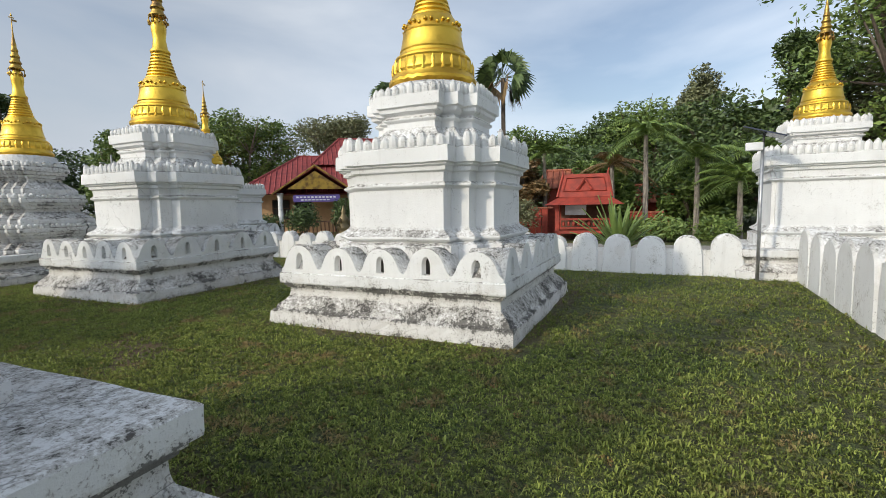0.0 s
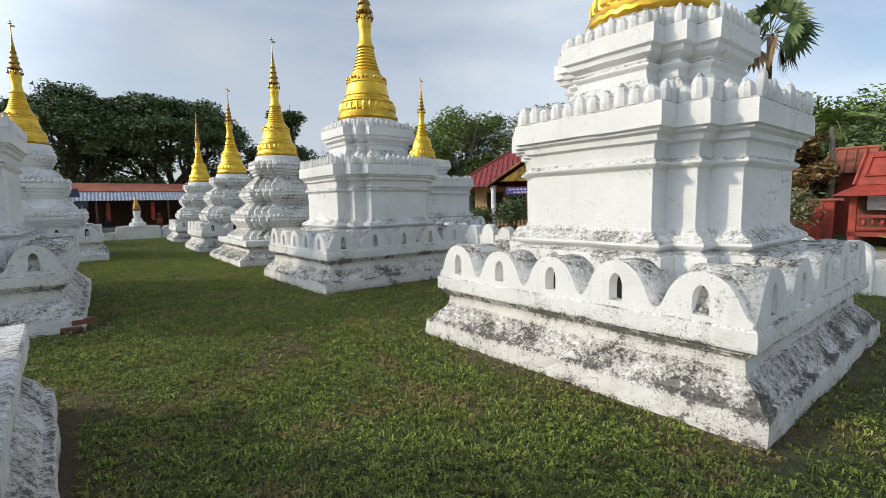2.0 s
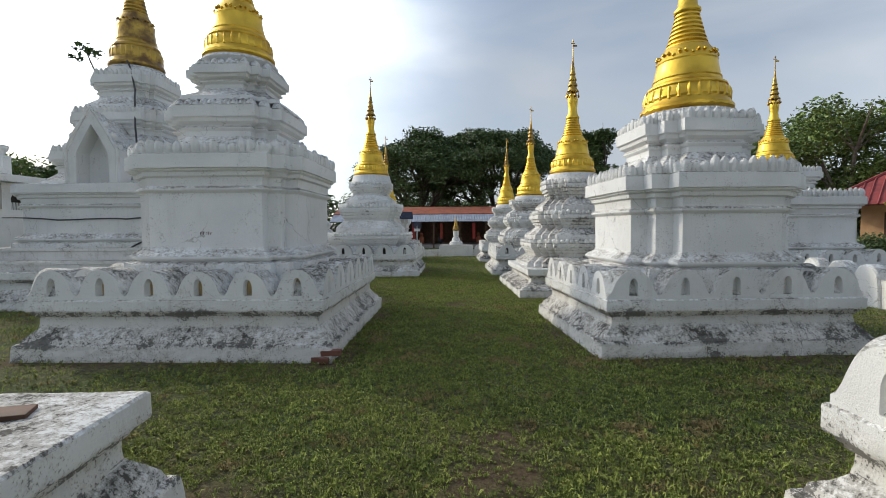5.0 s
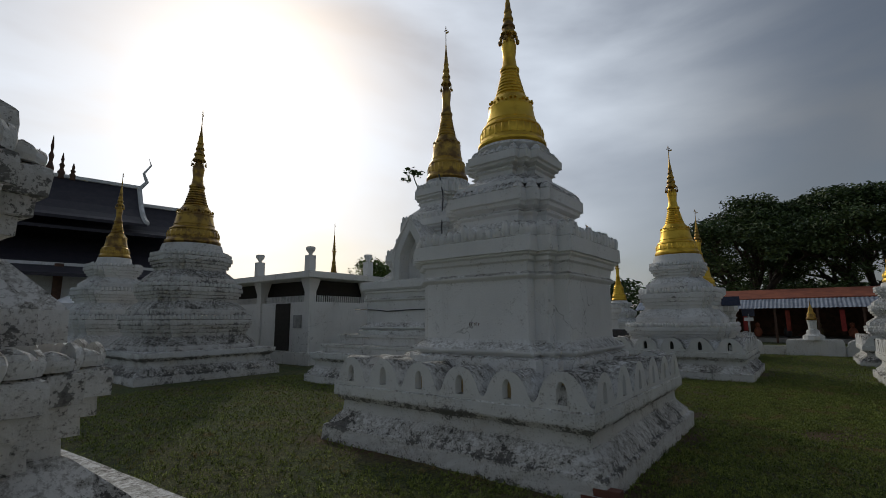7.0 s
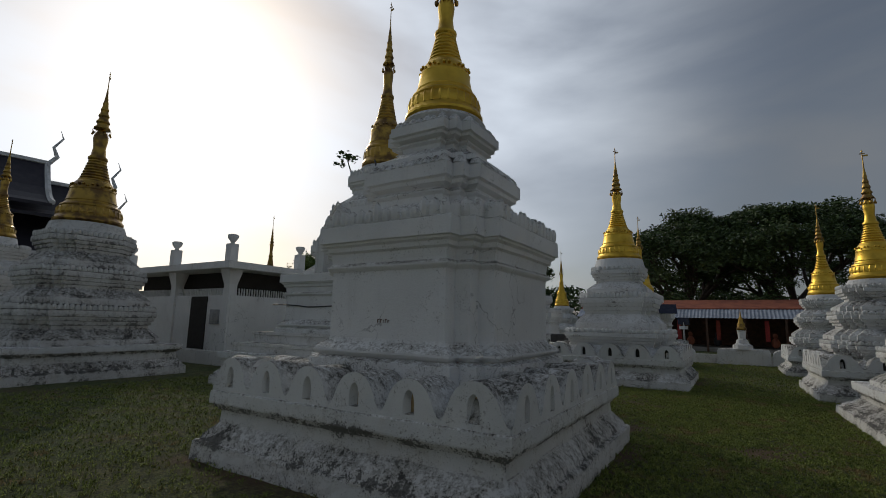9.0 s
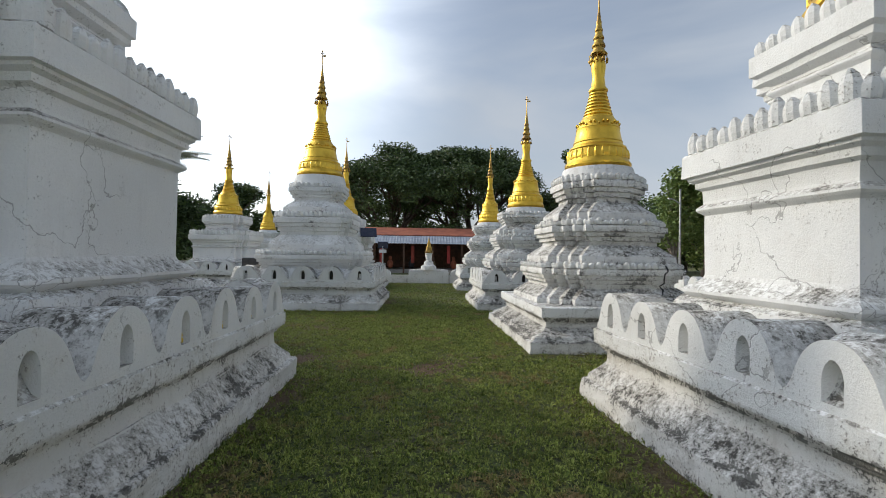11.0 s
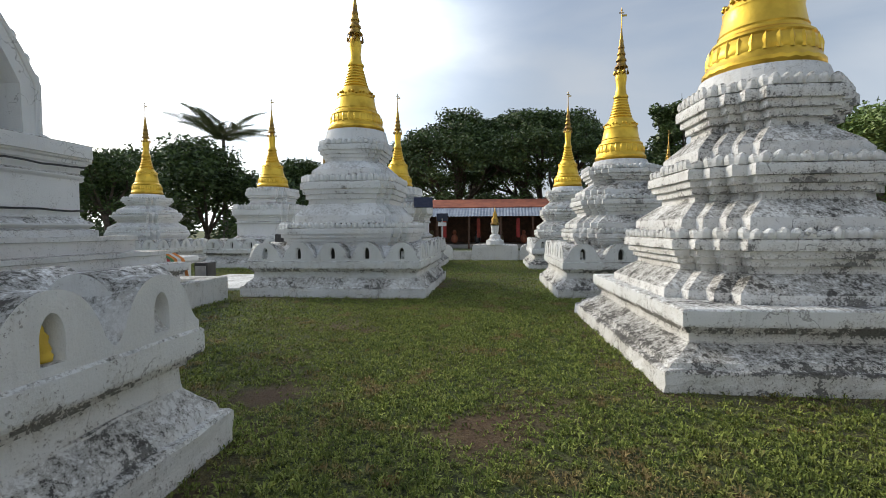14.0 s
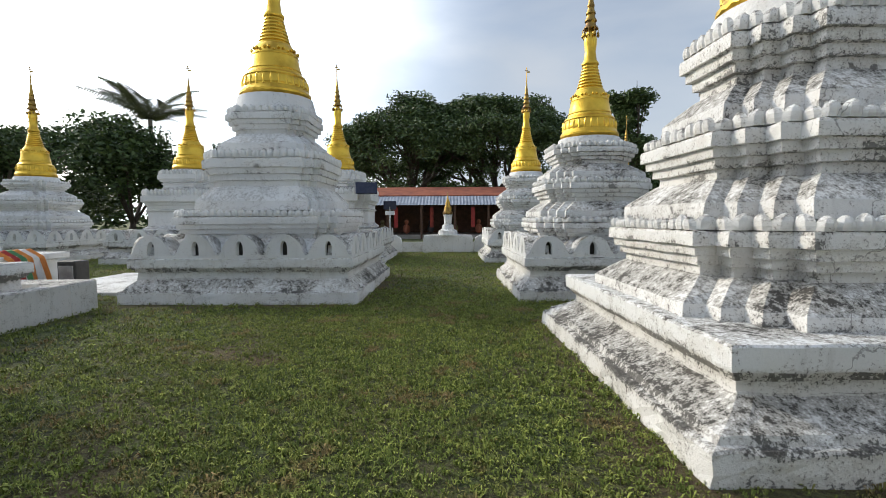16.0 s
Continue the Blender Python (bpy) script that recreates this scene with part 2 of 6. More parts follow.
n = Nodes("lawn", 0.95)
turf = n.mix(n.step(n.noise(1.1, 5), 0.35, 0.7), (0.11, 0.150, 0.032), (0.19, 0.175, 0.06))
turf = n.mix(n.step(n.noise(9, 6, 0.75), 0.46, 0.60, 0, 0.7), turf, (0.030, 0.038, 0.013))
turf = n.mix(n.step(n.noise(34, 4, 0.7), 0.42, 0.62, 0, 0.8), turf, (0.028, 0.032, 0.013))
earth = n.mix(n.noise(30, 4), (0.17, 0.085, 0.048), (0.08, 0.042, 0.026))
n.colour(n.mix(n.attribute("bare"), turf, earth))
n.bump(n.noise(40, 5, 0.7), 1.0, 0.05)
LAWN = n.m


# ---- building helpers ----
def mesh_of(name, bm, material, smooth=False):
    me = bpy.data.meshes.new(name)
    bm.to_mesh(me)
    bm.free()
    me.materials.append(material)
    if smooth:
        me.polygons.foreach_set("use_smooth", [True] * len(me.polygons))
    return me


def part(name, bm, material, parent=None, label="", smooth=False):
    ob = new(name, mesh_of(name, bm, material, smooth))
    ob.parent = parent
    return tagged(ob, label)


def piece(name, me, parent, m):
    ob = new(name, me)
    ob.parent = parent
    ob.matrix_local = m
    return ob


def thing(name, m, label, category, group="", kind=""):
    ob = new(name)
    ob.empty_display_size = 0.2
    ob.matrix_world = m
    return tagged(ob, label, category, group, kind)


def loft(bm, rings, close=True):
    """Quads between rings of equally many places, with both ends closed."""
    made = [[bm.verts.new(p) for p in r] for r in rings]
    k = len(made[0])
    for a, b in zip(made, made[1:]):
        for i in range(k):
            j = (i + 1) % k
            bm.faces.new((a[i], a[j], b[j], b[i]))
    if close:
        bm.faces.new(made[0][::-1])
        bm.faces.new(made[-1])
    return made


def redent(h, steps, d):
    """Corner places of a square of half width h whose corners step back."""
    q = []
    for i in range(steps + 1):
        q.append((h - i * d, h - (steps - i) * d))
        if i < steps:
            q.append((h - (i + 1) * d, h - (steps - i) * d))
    out = []
    for k in range(4):
        c, s = ((1, 0), (0, 1), (-1, 0), (0, -1))[k]
        out += [(c * x - s * y, s * x + c * y) for x, y in q]
    return out


def stepped(bm, profile, steps, d, sx=1.0, sy=1.0, cell=0.16, rough=0.006, seed=0.0):
    """A stepped-corner tower from rows of (half width, z) or (half width, z, mould), its edges slightly worn."""
    ref = redent(max(p[0] for p in profile), steps, d)
    counts = [max(1, round(math.dist(ref[i], ref[(i + 1) % len(ref)]) / cell)) for i in range(len(ref))]
    rings = []
    for h, z in (p[:2] for p in profile):
        pts = redent(h, steps, d)
        ring = []
        for i, c in enumerate(counts):
            (x0, y0), (x1, y1) = pts[i], pts[(i + 1) % len(pts)]
            for k in range(c):
                f = k / c
                p = Vector(((x0 + (x1 - x0) * f) * sx, (y0 + (y1 - y0) * f) * sy, z))
                w = noise.noise_vector(p * 3.1 + Vector((seed, 0, 0))) * rough * 1.6 + noise.noise_vector(p * 11 + Vector((0, seed, 0))) * rough
                ring.append(p + Vector((w.x, w.y, w.z * 0.6)))
        rings.append(ring)
    layer = bm.verts.layers.float.new("mould")
    for ring, row in zip(loft(bm, rings), profile):
        for v in ring:
            v[layer] = row[2] if len(row) > 2 else 0.0


def turned(bm, profile, k=40, wave=None):
    """A turned shape from rows of (radius, z). wave: (count, rows that ripple, depth)."""
    rings = []
    for i, (r, z) in enumerate(profile):
        ring = []
        for a in range(k):
            t = 2 * math.pi * a / k
            dz = wave[2] * abs(math.sin(t * wave[0] / 2)) if wave and i in wave[1] else 0
            ring.append((r * math.cos(t), r * math.sin(t), z + dz))
        rings.append(ring)
    loft(bm, rings)


def block(bm, x0, y0, z0, x1, y1, z1, bevel=0.0):
    r = bmesh.ops.create_cube(bm, size=1.0)
    for v in r["verts"]:
        v.co = Vector(((x0 + x1) / 2 + v.co.x * (x1 - x0), (y0 + y1) / 2 + v.co.y * (y1 - y0), (z0 + z1) / 2 + v.co.z * (z1 - z0)))
    if bevel:
        es = {e for v in r["verts"] for e in v.link_edges}
        bmesh.ops.bevel(bm, geom=list(es), offset=bevel, segments=2, affect="EDGES", profile=0.5)


def tube(bm, places, radii, k=8):
    """A bent, tapered rod along places."""
    rings = []
    for i, p in enumerate(places):
        p = Vector(p)
        a = Vector(places[max(i - 1, 0)])
        b = Vector(places[min(i + 1, len(places) - 1)])
        q = (b - a).normalized().to_track_quat("Z", "Y")
        rings.append([p + q @ Vector((radii[i] * math.cos(2 * math.pi * j / k), radii[i] * math.sin(2 * math.pi * j / k), 0)) for j in range(k)])
    loft(bm, rings)


def ball(bm, x, y, z, r, sz=1.0, k=10):
    rows = [(max(0.002, r * math.sin(math.pi * i / 8)), -r * sz * math.cos(math.pi * i / 8)) for i in range(9)]
    loft(bm, [[(x + q * math.cos(2 * math.pi * a / k), y + q * math.sin(2 * math.pi * a / k), z + h) for a in range(k)] for q, h in rows])


def raw(name, verts, faces, material, parent=None, label="", smooth=False):
    me = bpy.data.meshes.new(name)
    me.from_pydata(verts, [], faces)
    me.materials.append(material)
    if smooth:
        me.polygons.foreach_set("use_smooth", [True] * len(me.polygons))
    ob = new(name, me)
    ob.parent = parent
    return tagged(ob, label)


# ---- ground ----
def bareness(x, y):
    a = noise.noise(Vector((x * 0.55, y * 0.55, 3.1))) + 0.5 * noise.noise(Vector((x * 1.7, y * 1.7, 8.4))) + 0.3 * noise.noise(Vector((x * 5, y * 5, 1.4)))
    return min(1.0, max(0.0, (a - 0.46) / 0.4))


FOOTPRINTS = [(5.87, 3.08, 1.75, 1.66), (5.69, 9.01, 1.72, 1.50), (-0.42, 3.02, 1.66, 1.66), (-0.76, 9.2, 1.88, 1.88), (5.5, 13.8, 1.72, 1.72), (-0.36, 18.35, 1.8, 1.8)]


def near_foot(x, y):
    """How close a place lies to the foot of a chedi, 0 to 1."""
    best = 9.0
    for cx, cy, hx, hy in FOOTPRINTS:
        dx, dy = max(abs(x - cx) - hx, 0), max(abs(y - cy) - hy, 0)
        best = min(best, math.hypot(dx, dy))
    return max(0.0, 1 - best / 0.35)


def ground_sheet():
    fine = [i * 0.16 for i in range(-75, 76)]
    xs = [-3000, -900, -300, -120, -60, -40, -30, -24, -19, -15] + [v + 1.0 for v in fine] + [16, 20, 26, 34, 45, 65, 130, 320, 900, 3000]
    ys = [-3000, -900, -300, -100, -40, -20, -14, -10] + [v + 8.6 for v in fine] + [24, 28, 33, 40, 50, 70, 130, 320, 900, 3000]
    xs, ys = sorted(xs), sorted(ys)
    verts, bare = [], []
    for y in ys:
        for x in xs:
            inside = -11 < x < 13 and -3.4 < y < 21
            z = 0.012 * noise.noise(Vector((x * 0.9, y * 0.9, 0.3))) if inside else 0.0
            verts.append((x, y, z))
            b = bareness(x, y) * 0.8
            if inside:
                b = max(b, 0.85 * near_foot(x, y) * (0.5 + 0.5 * noise.noise(Vector((x * 2, y * 2, 5)))) * 1.3)
            bare.append(min(1.0, b))
    w = len(xs)
    faces = [(j * w + i, j * w + i + 1, (j + 1) * w + i + 1, (j + 1) * w + i) for j in range(len(ys) - 1) for i in range(w - 1)]
    g = raw("ground", verts, faces, LAWN, None, "mown green lawn with bare brown patches", True)
    at = g.data.attributes.new("bare", "FLOAT", "POINT")
    at.data.foreach_set("value", bare)
    tagged(g, "", "ground", "", "structure")


ground_sheet()

# ---- chedis ----
PETAL_CACHE = {}


def petal_mesh(w, h, t):
    """A pointed lotus bud with a raised rim and a curled tip."""
    key = (round(w, 3), round(h, 3), round(t, 3))
    if key not in PETAL_CACHE:
        bm = bmesh.new()
        rows = [(0.50, 0.0, 0.75), (0.54, 0.28, 0.95), (0.52, 0.55, 1.0), (0.36, 0.80, 0.85), (0.07, 1.0, 0.5)]
        rings = []
        for r, f, dep in rows:
            rings.append([(x * r * w, -y * dep * t, f * h) for x, y in ((-1, 0), (-0.62, 0.75), (0, 1.0), (0.62, 0.75), (1, 0), (0, -0.12))])
        loft(bm, rings)
        PETAL_CACHE[key] = bm
    return PETAL_CACHE[key]


def perimeter_spots(h, steps, d, sx, sy, pitch):
    """Evenly spaced places along a stepped square, each with the way it faces."""
    pts = [(x * sx, y * sy) for x, y in redent(h, steps, d)]
    spots = []
    for i in range(len(pts)):
        (x0, y0), (x1, y1) = pts[i], pts[(i + 1) % len(pts)]
        length = math.hypot(x1 - x0, y1 - y0)
        c = max(1, round(length / pitch))
        a = math.atan2(y1 - y0, x1 - x0)
        for k in range(c):
            f = (k + 0.5) / c
            spots.append((x0 + (x1 - x0) * f, y0 + (y1 - y0) * f, a, length / c / pitch))
    return spots


def petal_row(owner, h, z, steps, d, sx, sy, w, tall, thick, material, single, seed=0, sh=Matrix(), lean=0.0):
    """A row of lotus buds round a ledge; single: each one an object of its own."""
    rnd = random.Random(seed)
    bm0 = petal_mesh(w, tall, thick)
    spots = perimeter_spots(h - thick * 0.45, steps, d, sx, sy, w)
    if single:
        me = bpy.data.meshes.new("lotus_petal")
        bm0.to_mesh(me)
        me.materials.append(material)
        for x, y, a, s in spots:
            m = sh @ Matrix.Translation((x, y, z - 0.004)) @ Matrix.Rotation(a + rnd.uniform(-0.06, 0.06), 4, "Z") @ Matrix.Rotation(rnd.uniform(-0.07, 0.04) - lean, 4, "X")
            piece("lotus_petal", me, owner, m @ Matrix.Diagonal((s, rnd.uniform(0.8, 1.15), rnd.uniform(0.66, 1.1), 1)))
        return
    src = [v.co.copy() for v in bm0.verts]
    idx = {v: i for i, v in enumerate(bm0.verts)}
    fs = [[idx[v] for v in f.verts] for f in bm0.faces]
    verts, faces = [], []
    for x, y, a, s in spots:
        m = sh @ Matrix.Translation((x, y, z - 0.004)) @ Matrix.Rotation(a, 4, "Z") @ Matrix.Diagonal((s, 1, rnd.uniform(0.85, 1.08), 1))
        base = len(verts)
        verts += [tuple(m @ c) for c in src]
        faces += [[base + i for i in f] for f in fs]
    ob = raw("lotus_moulding", verts, faces, material, owner)
    tagged(ob, "", "", "", "stuff")


def merlon_mesh(w, depth, tall, low, niche_w, niche_h):
    """A rounded parapet arch with a small arched niche in its front; it faces -y."""
    bm = bmesh.new()
    k = 22
    outer, inner = [], []
    for i in range(k + 1):
        u = -1 + 2 * i / k
        if abs(u) < 0.78:
            hh = low + (tall - low) * (1 - (abs(u) / 0.83) ** 2.3) ** 0.62
        else:
            edge = low + (tall - low) * (1 - (0.78 / 0.83) ** 2.3) ** 0.62
            hh = low + (edge - low) * ((1 - abs(u)) / 0.22) ** 1.8
        outer.append((u * w / 2, hh))
        t = math.pi * (1 - i / k)
        if i == 0 or i == k:
            inner.append(((-1 if i == 0 else 1) * niche_w / 2, 0.05))
        else:
            inner.append((niche_w / 2 * math.cos(t), 0.05 + niche_h * (0.45 + 0.55 * math.sin(t))))
    outer += [(w / 2, 0.0), (0.0, 0.0), (-w / 2, 0.0)]
    inner += [(niche_w / 2 * 0.98, 0.045), (0.0, 0.045), (-niche_w / 2 * 0.98, 0.045)]
    fo = [bm.verts.new((x, 0, z)) for x, z in outer]
    fi = [bm.verts.new((x, 0, z)) for x, z in inner]
    bo = [bm.verts.new((x, depth, z * 0.97)) for x, z in outer]
    bi = [bm.verts.new((x, 0.11, z)) for x, z in inner]
    c = len(fo)
    for i in range(c):
        j = (i + 1) % c
        bm.faces.new((fo[i], fi[i], fi[j], fo[j]))
        bm.faces.new((bo[i], fo[i], fo[j], bo[j]))
        bm.faces.new((fi[i], bi[i], bi[j], fi[j]))
    bm.faces.new(bo)
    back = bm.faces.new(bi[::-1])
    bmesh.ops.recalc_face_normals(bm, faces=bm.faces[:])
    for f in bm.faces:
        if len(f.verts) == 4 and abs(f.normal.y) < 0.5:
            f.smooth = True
    # the niche back takes the second material, by default a painted near-black shade
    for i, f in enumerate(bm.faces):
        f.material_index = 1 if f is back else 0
    return bm


def parapet(owner, hx, hy, z, count_x, count_y, tall, depth, material, low=0.045, niche=OPENING_SHADE):
    """Rows of merlons on all four sides of a ledge."""
    for side, (hh, other, count) in enumerate(((hy, hx, count_x), (hx, hy, count_y), (hy, hx, count_x), (hx, hy, count_y))):
        w = 2 * (other - 0.01) / count
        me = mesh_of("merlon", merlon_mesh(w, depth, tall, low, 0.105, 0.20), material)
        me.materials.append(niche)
        turn = Matrix.Rotation(side * math.pi / 2, 4, "Z")
        rnd = random.Random(side * 7 + count)
        for k in range(count):
            m = turn @ Matrix.Translation((-other + 0.01 + w * (k + 0.5), -hh, z - 0.003))
            piece("merlon", me, owner, m @ Matrix.Diagonal((1, 1, rnd.uniform(0.93, 1.05), 1)))


GOLD_ROWS = [(0.93, 0.0), (1.0, 0.010), (1.0, 0.022), (0.97, 0.034), (0.93, 0.046), (0.915, 0.055), (0.93, 0.066), (0.91, 0.092), (0.875, 0.104), (0.855, 0.112), (0.87, 0.120), (0.85, 0.130),
             (0.76, 0.142), (0.735, 0.155), (0.745, 0.162), (0.72, 0.172), (0.69, 0.20), (0.655, 0.238), (0.665, 0.246), (0.645, 0.256), (0.60, 0.278), (0.545, 0.298), (0.49, 0.312)]


def gold_spire(owner, z, R, H, aged=False, hti=True, wave=True):
    """The gilded bell, ringed cone, neck and tiered umbrella finial."""
    metal = GOLD_AGED if aged else GOLD
    bm = bmesh.new()
    turned(bm, [(0.94 * R, z - 0.02)] + [(r * R, z + f * 0.86 * H) for r, f in GOLD_ROWS] + [(0.3 * R, z + 0.272 * H)], 56, (26, (2, 3), 0.035 * R) if wave else None)
    part("bell", bm, metal, owner, "gilded round bell", True).data.set_sharp_from_angle(angle=radians(24))
    bm = bmesh.new()
    rows = []
    rings = 8
    for i in range(rings):
        f0, f1 = 0.264 + 0.146 * i / rings, 0.264 + 0.146 * (i + 1) / rings
        r0 = 0.48 - 0.23 * (i / rings) ** 0.85
        rows += [(r0 * 0.93 * R, z + f0 * H), (r0 * R, z + (f0 * 0.65 + f1 * 0.35) * H), (r0 * 0.98 * R, z + (f0 * 0.3 + f1 * 0.7) * H), (r0 * 0.90 * R, z + (f0 * 0.08 + f1 * 0.92) * H)]
    turned(bm, rows, 36)
    part("ringed_cone", bm, metal, owner, "", True).data.set_sharp_from_angle(angle=radians(24))
    bm = bmesh.new()
    turned(bm, [(0.24 * R, z + 0.403 * H), (0.29 * R, z + 0.414 * H), (0.295 * R, z + 0.424 * H), (0.225 * R, z + 0.438 * H), (0.185 * R, z + 0.49 * H), (0.215 * R, z + 0.53 * H), (0.225 * R, z + 0.55 * H), (0.20 * R, z + 0.575 * H), (0.14 * R, z + 0.595 * H), (0.10 * R, z + 0.62 * H)], 24)
    part("neck", bm, metal, owner, "", True)
    # lotus band: upright petals round the bell's foot, and a beaded garland above
    bm = bmesh.new()
    for k in range(28):
        a = 2 * math.pi * k / 28
        m = Matrix.Rotation(a, 4, "Z") @ Matrix.Translation((0, -0.895 * R, z + 0.046 * H))
        w = 2 * math.pi * 0.9 * R / 28 * 0.86
        ring = [bm.verts.new(m @ Vector((w / 2 * x, -0.045 * R * y, 0.052 * H * t))) for x, y, t in ((-1, 0, 0), (0, 1, 0), (1, 0, 0), (0.9, 0, 0.5), (0, 1.1, 0.55), (-0.9, 0, 0.5), (0, 0.2, 1.0))]
        for q in ((0, 1, 4, 5), (1, 2, 3, 4), (5, 4, 6), (4, 3, 6)):
            bm.faces.new([ring[i] for i in q])
    tagged(part("lotus_band", bm, metal, owner), kind="stuff")
    bm = bmesh.new()
    for k in range(30):
        a = 2 * math.pi * k / 30
        zz = z + (0.225 + 0.013 * abs(math.sin(k * math.pi / 3))) * H
        ball(bm, 0.635 * R * math.cos(a), 0.635 * R * math.sin(a), zz, 0.045 * R, 1.0, 6)
    tagged(part("garland", bm, metal, owner, "", True), kind="stuff")
    if not hti:
        return
    bm = bmesh.new()
    rows = []
    for i in range(6):
        f = 0.612 + 0.042 * i
        r = 0.25 * (1 - i / 6.4) ** 1.1
        rows += [(r * R, z + f * H), (r * 0.98 * R, z + (f + 0.008) * H), (r * 0.74 * R, z + (f + 0.022) * H), (r * 0.66 * R, z + (f + 0.040) * H)]
    rows += [(0.02 * R, z + 0.875 * H), (0.012 * R, z + 0.93 * H)]
    turned(bm, rows, 18)
    umbrella = part("umbrella_finial", bm, GOLD_AGED, owner, "tarnished tiered metal umbrella", True)
    bm = bmesh.new()
    for k in range(9):
        a = 2 * math.pi * k / 9
        r = 0.27 * R
        tube(bm, [(0.22 * R * math.cos(a), 0.22 * R * math.sin(a), z + 0.62 * H), (r * math.cos(a), r * math.sin(a), z + 0.61 * H), (r * math.cos(a), r * math.sin(a), z + 0.586 * H)], [0.008, 0.008, 0.006], 5)
        ball(bm, r * math.cos(a), r * math.sin(a), z + 0.578 * H, 0.024 + 0.01 * (k % 2), 1.3, 6)
    tagged(part("hanging_bell", bm, GOLD_AGED, umbrella), kind="stuff")
    bm = bmesh.new()
    tube(bm, [(0, 0, z + 0.86 * H), (0, 0, z + 0.94 * H), (0, 0, z + H)], [0.014, 0.011, 0.006], 6)
    block(bm, -0.006, -0.002, z + 0.945 * H, 0.10, 0.002, z + 0.958 * H)
    block(bm, -0.05, -0.003, z + 0.965 * H, 0.05, 0.003, z + 0.972 * H)
    ball(bm, 0, 0, z + 0.985 * H, 0.02, 1.2, 6)
    part("vane", bm, GOLD_AGED, umbrella)


def bulge(h0, z0, z1, out, k=5):
    """Rows of a half-round moulding."""
    return [(h0 + out * math.sin(math.pi * i / k), z0 + (z1 - z0) * i / k) for i in range(k + 1)]


def plinth(owner, hx, hy, zl, foot=PLASTER_FOOT, seed=0.0, slab=0.14, inset=0.0):
    """The walled base: block foot, sloping shoulder, die and overhanging ledge."""
    H = max(hx, hy)
    f = zl / 0.65
    sx, sy = hx / H, hy / H
    bm = bmesh.new()
    rows = [(H + 0.01, -0.12, 0.7), (H, 0.02, 0.6), (H - 0.002, 0.07 * f, 0.2), (H - 0.004, 0.13 * f, 0.25), (H - 0.006, 0.165 * f, 0.8), (H - 0.02, 0.182 * f, 1.0), (H - 0.055, 0.188 * f, 0.9), (H - 0.075, 0.235 * f, 0.75), (H - 0.135 - 0.6 * inset, 0.29 * f, 0.35), (H - 0.182 - inset, 0.345 * f, 0.1), (H - 0.185 - inset, 0.355 * f, 0.2)]
    stepped(bm, rows, 0, 0, sx, sy, 0.11, 0.014, seed)
    part("footing", bm, foot, owner, "mould-stained plaster footing")
    bm = bmesh.new()
    t = zl - slab
    H -= inset
    stepped(bm, [(H - 0.185, 0.335 * f, 0.6), (H - 0.188, 0.36 * f, 0.25), (H - 0.192, t - 0.13, 0.0), (H - 0.195, t - 0.075, 0.45), (H - 0.196, t - 0.062, 0.9), (H - 0.168, t - 0.060, 1.0), (H - 0.165, t - 0.036, 0.9), (H - 0.166, t - 0.034, 1.0), (H - 0.142, t - 0.032, 1.0), (H - 0.138, t, 0.8)], 0, 0, sx, sy, 0.13, 0.007, seed + 3)
    part("die", bm, foot, owner)
    bm = bmesh.new()
    stepped(bm, [(H - 0.15, t - 0.008, 1.0), (H - 0.105, t, 0.9), (H - 0.101, t + 0.02, 0.35), (H - 0.10, zl - 0.06, 0.0), (H - 0.10, zl - 0.014, 0.1), (H - 0.113, zl, 0.5), (H - 0.16, zl + 0.002, 0.4), (H - 0.5, zl + 0.004, 0.6)], 0, 0, sx, sy, 0.12, 0.006, seed + 5)
    part("ledge", bm, PLASTER_LEDGE, owner)


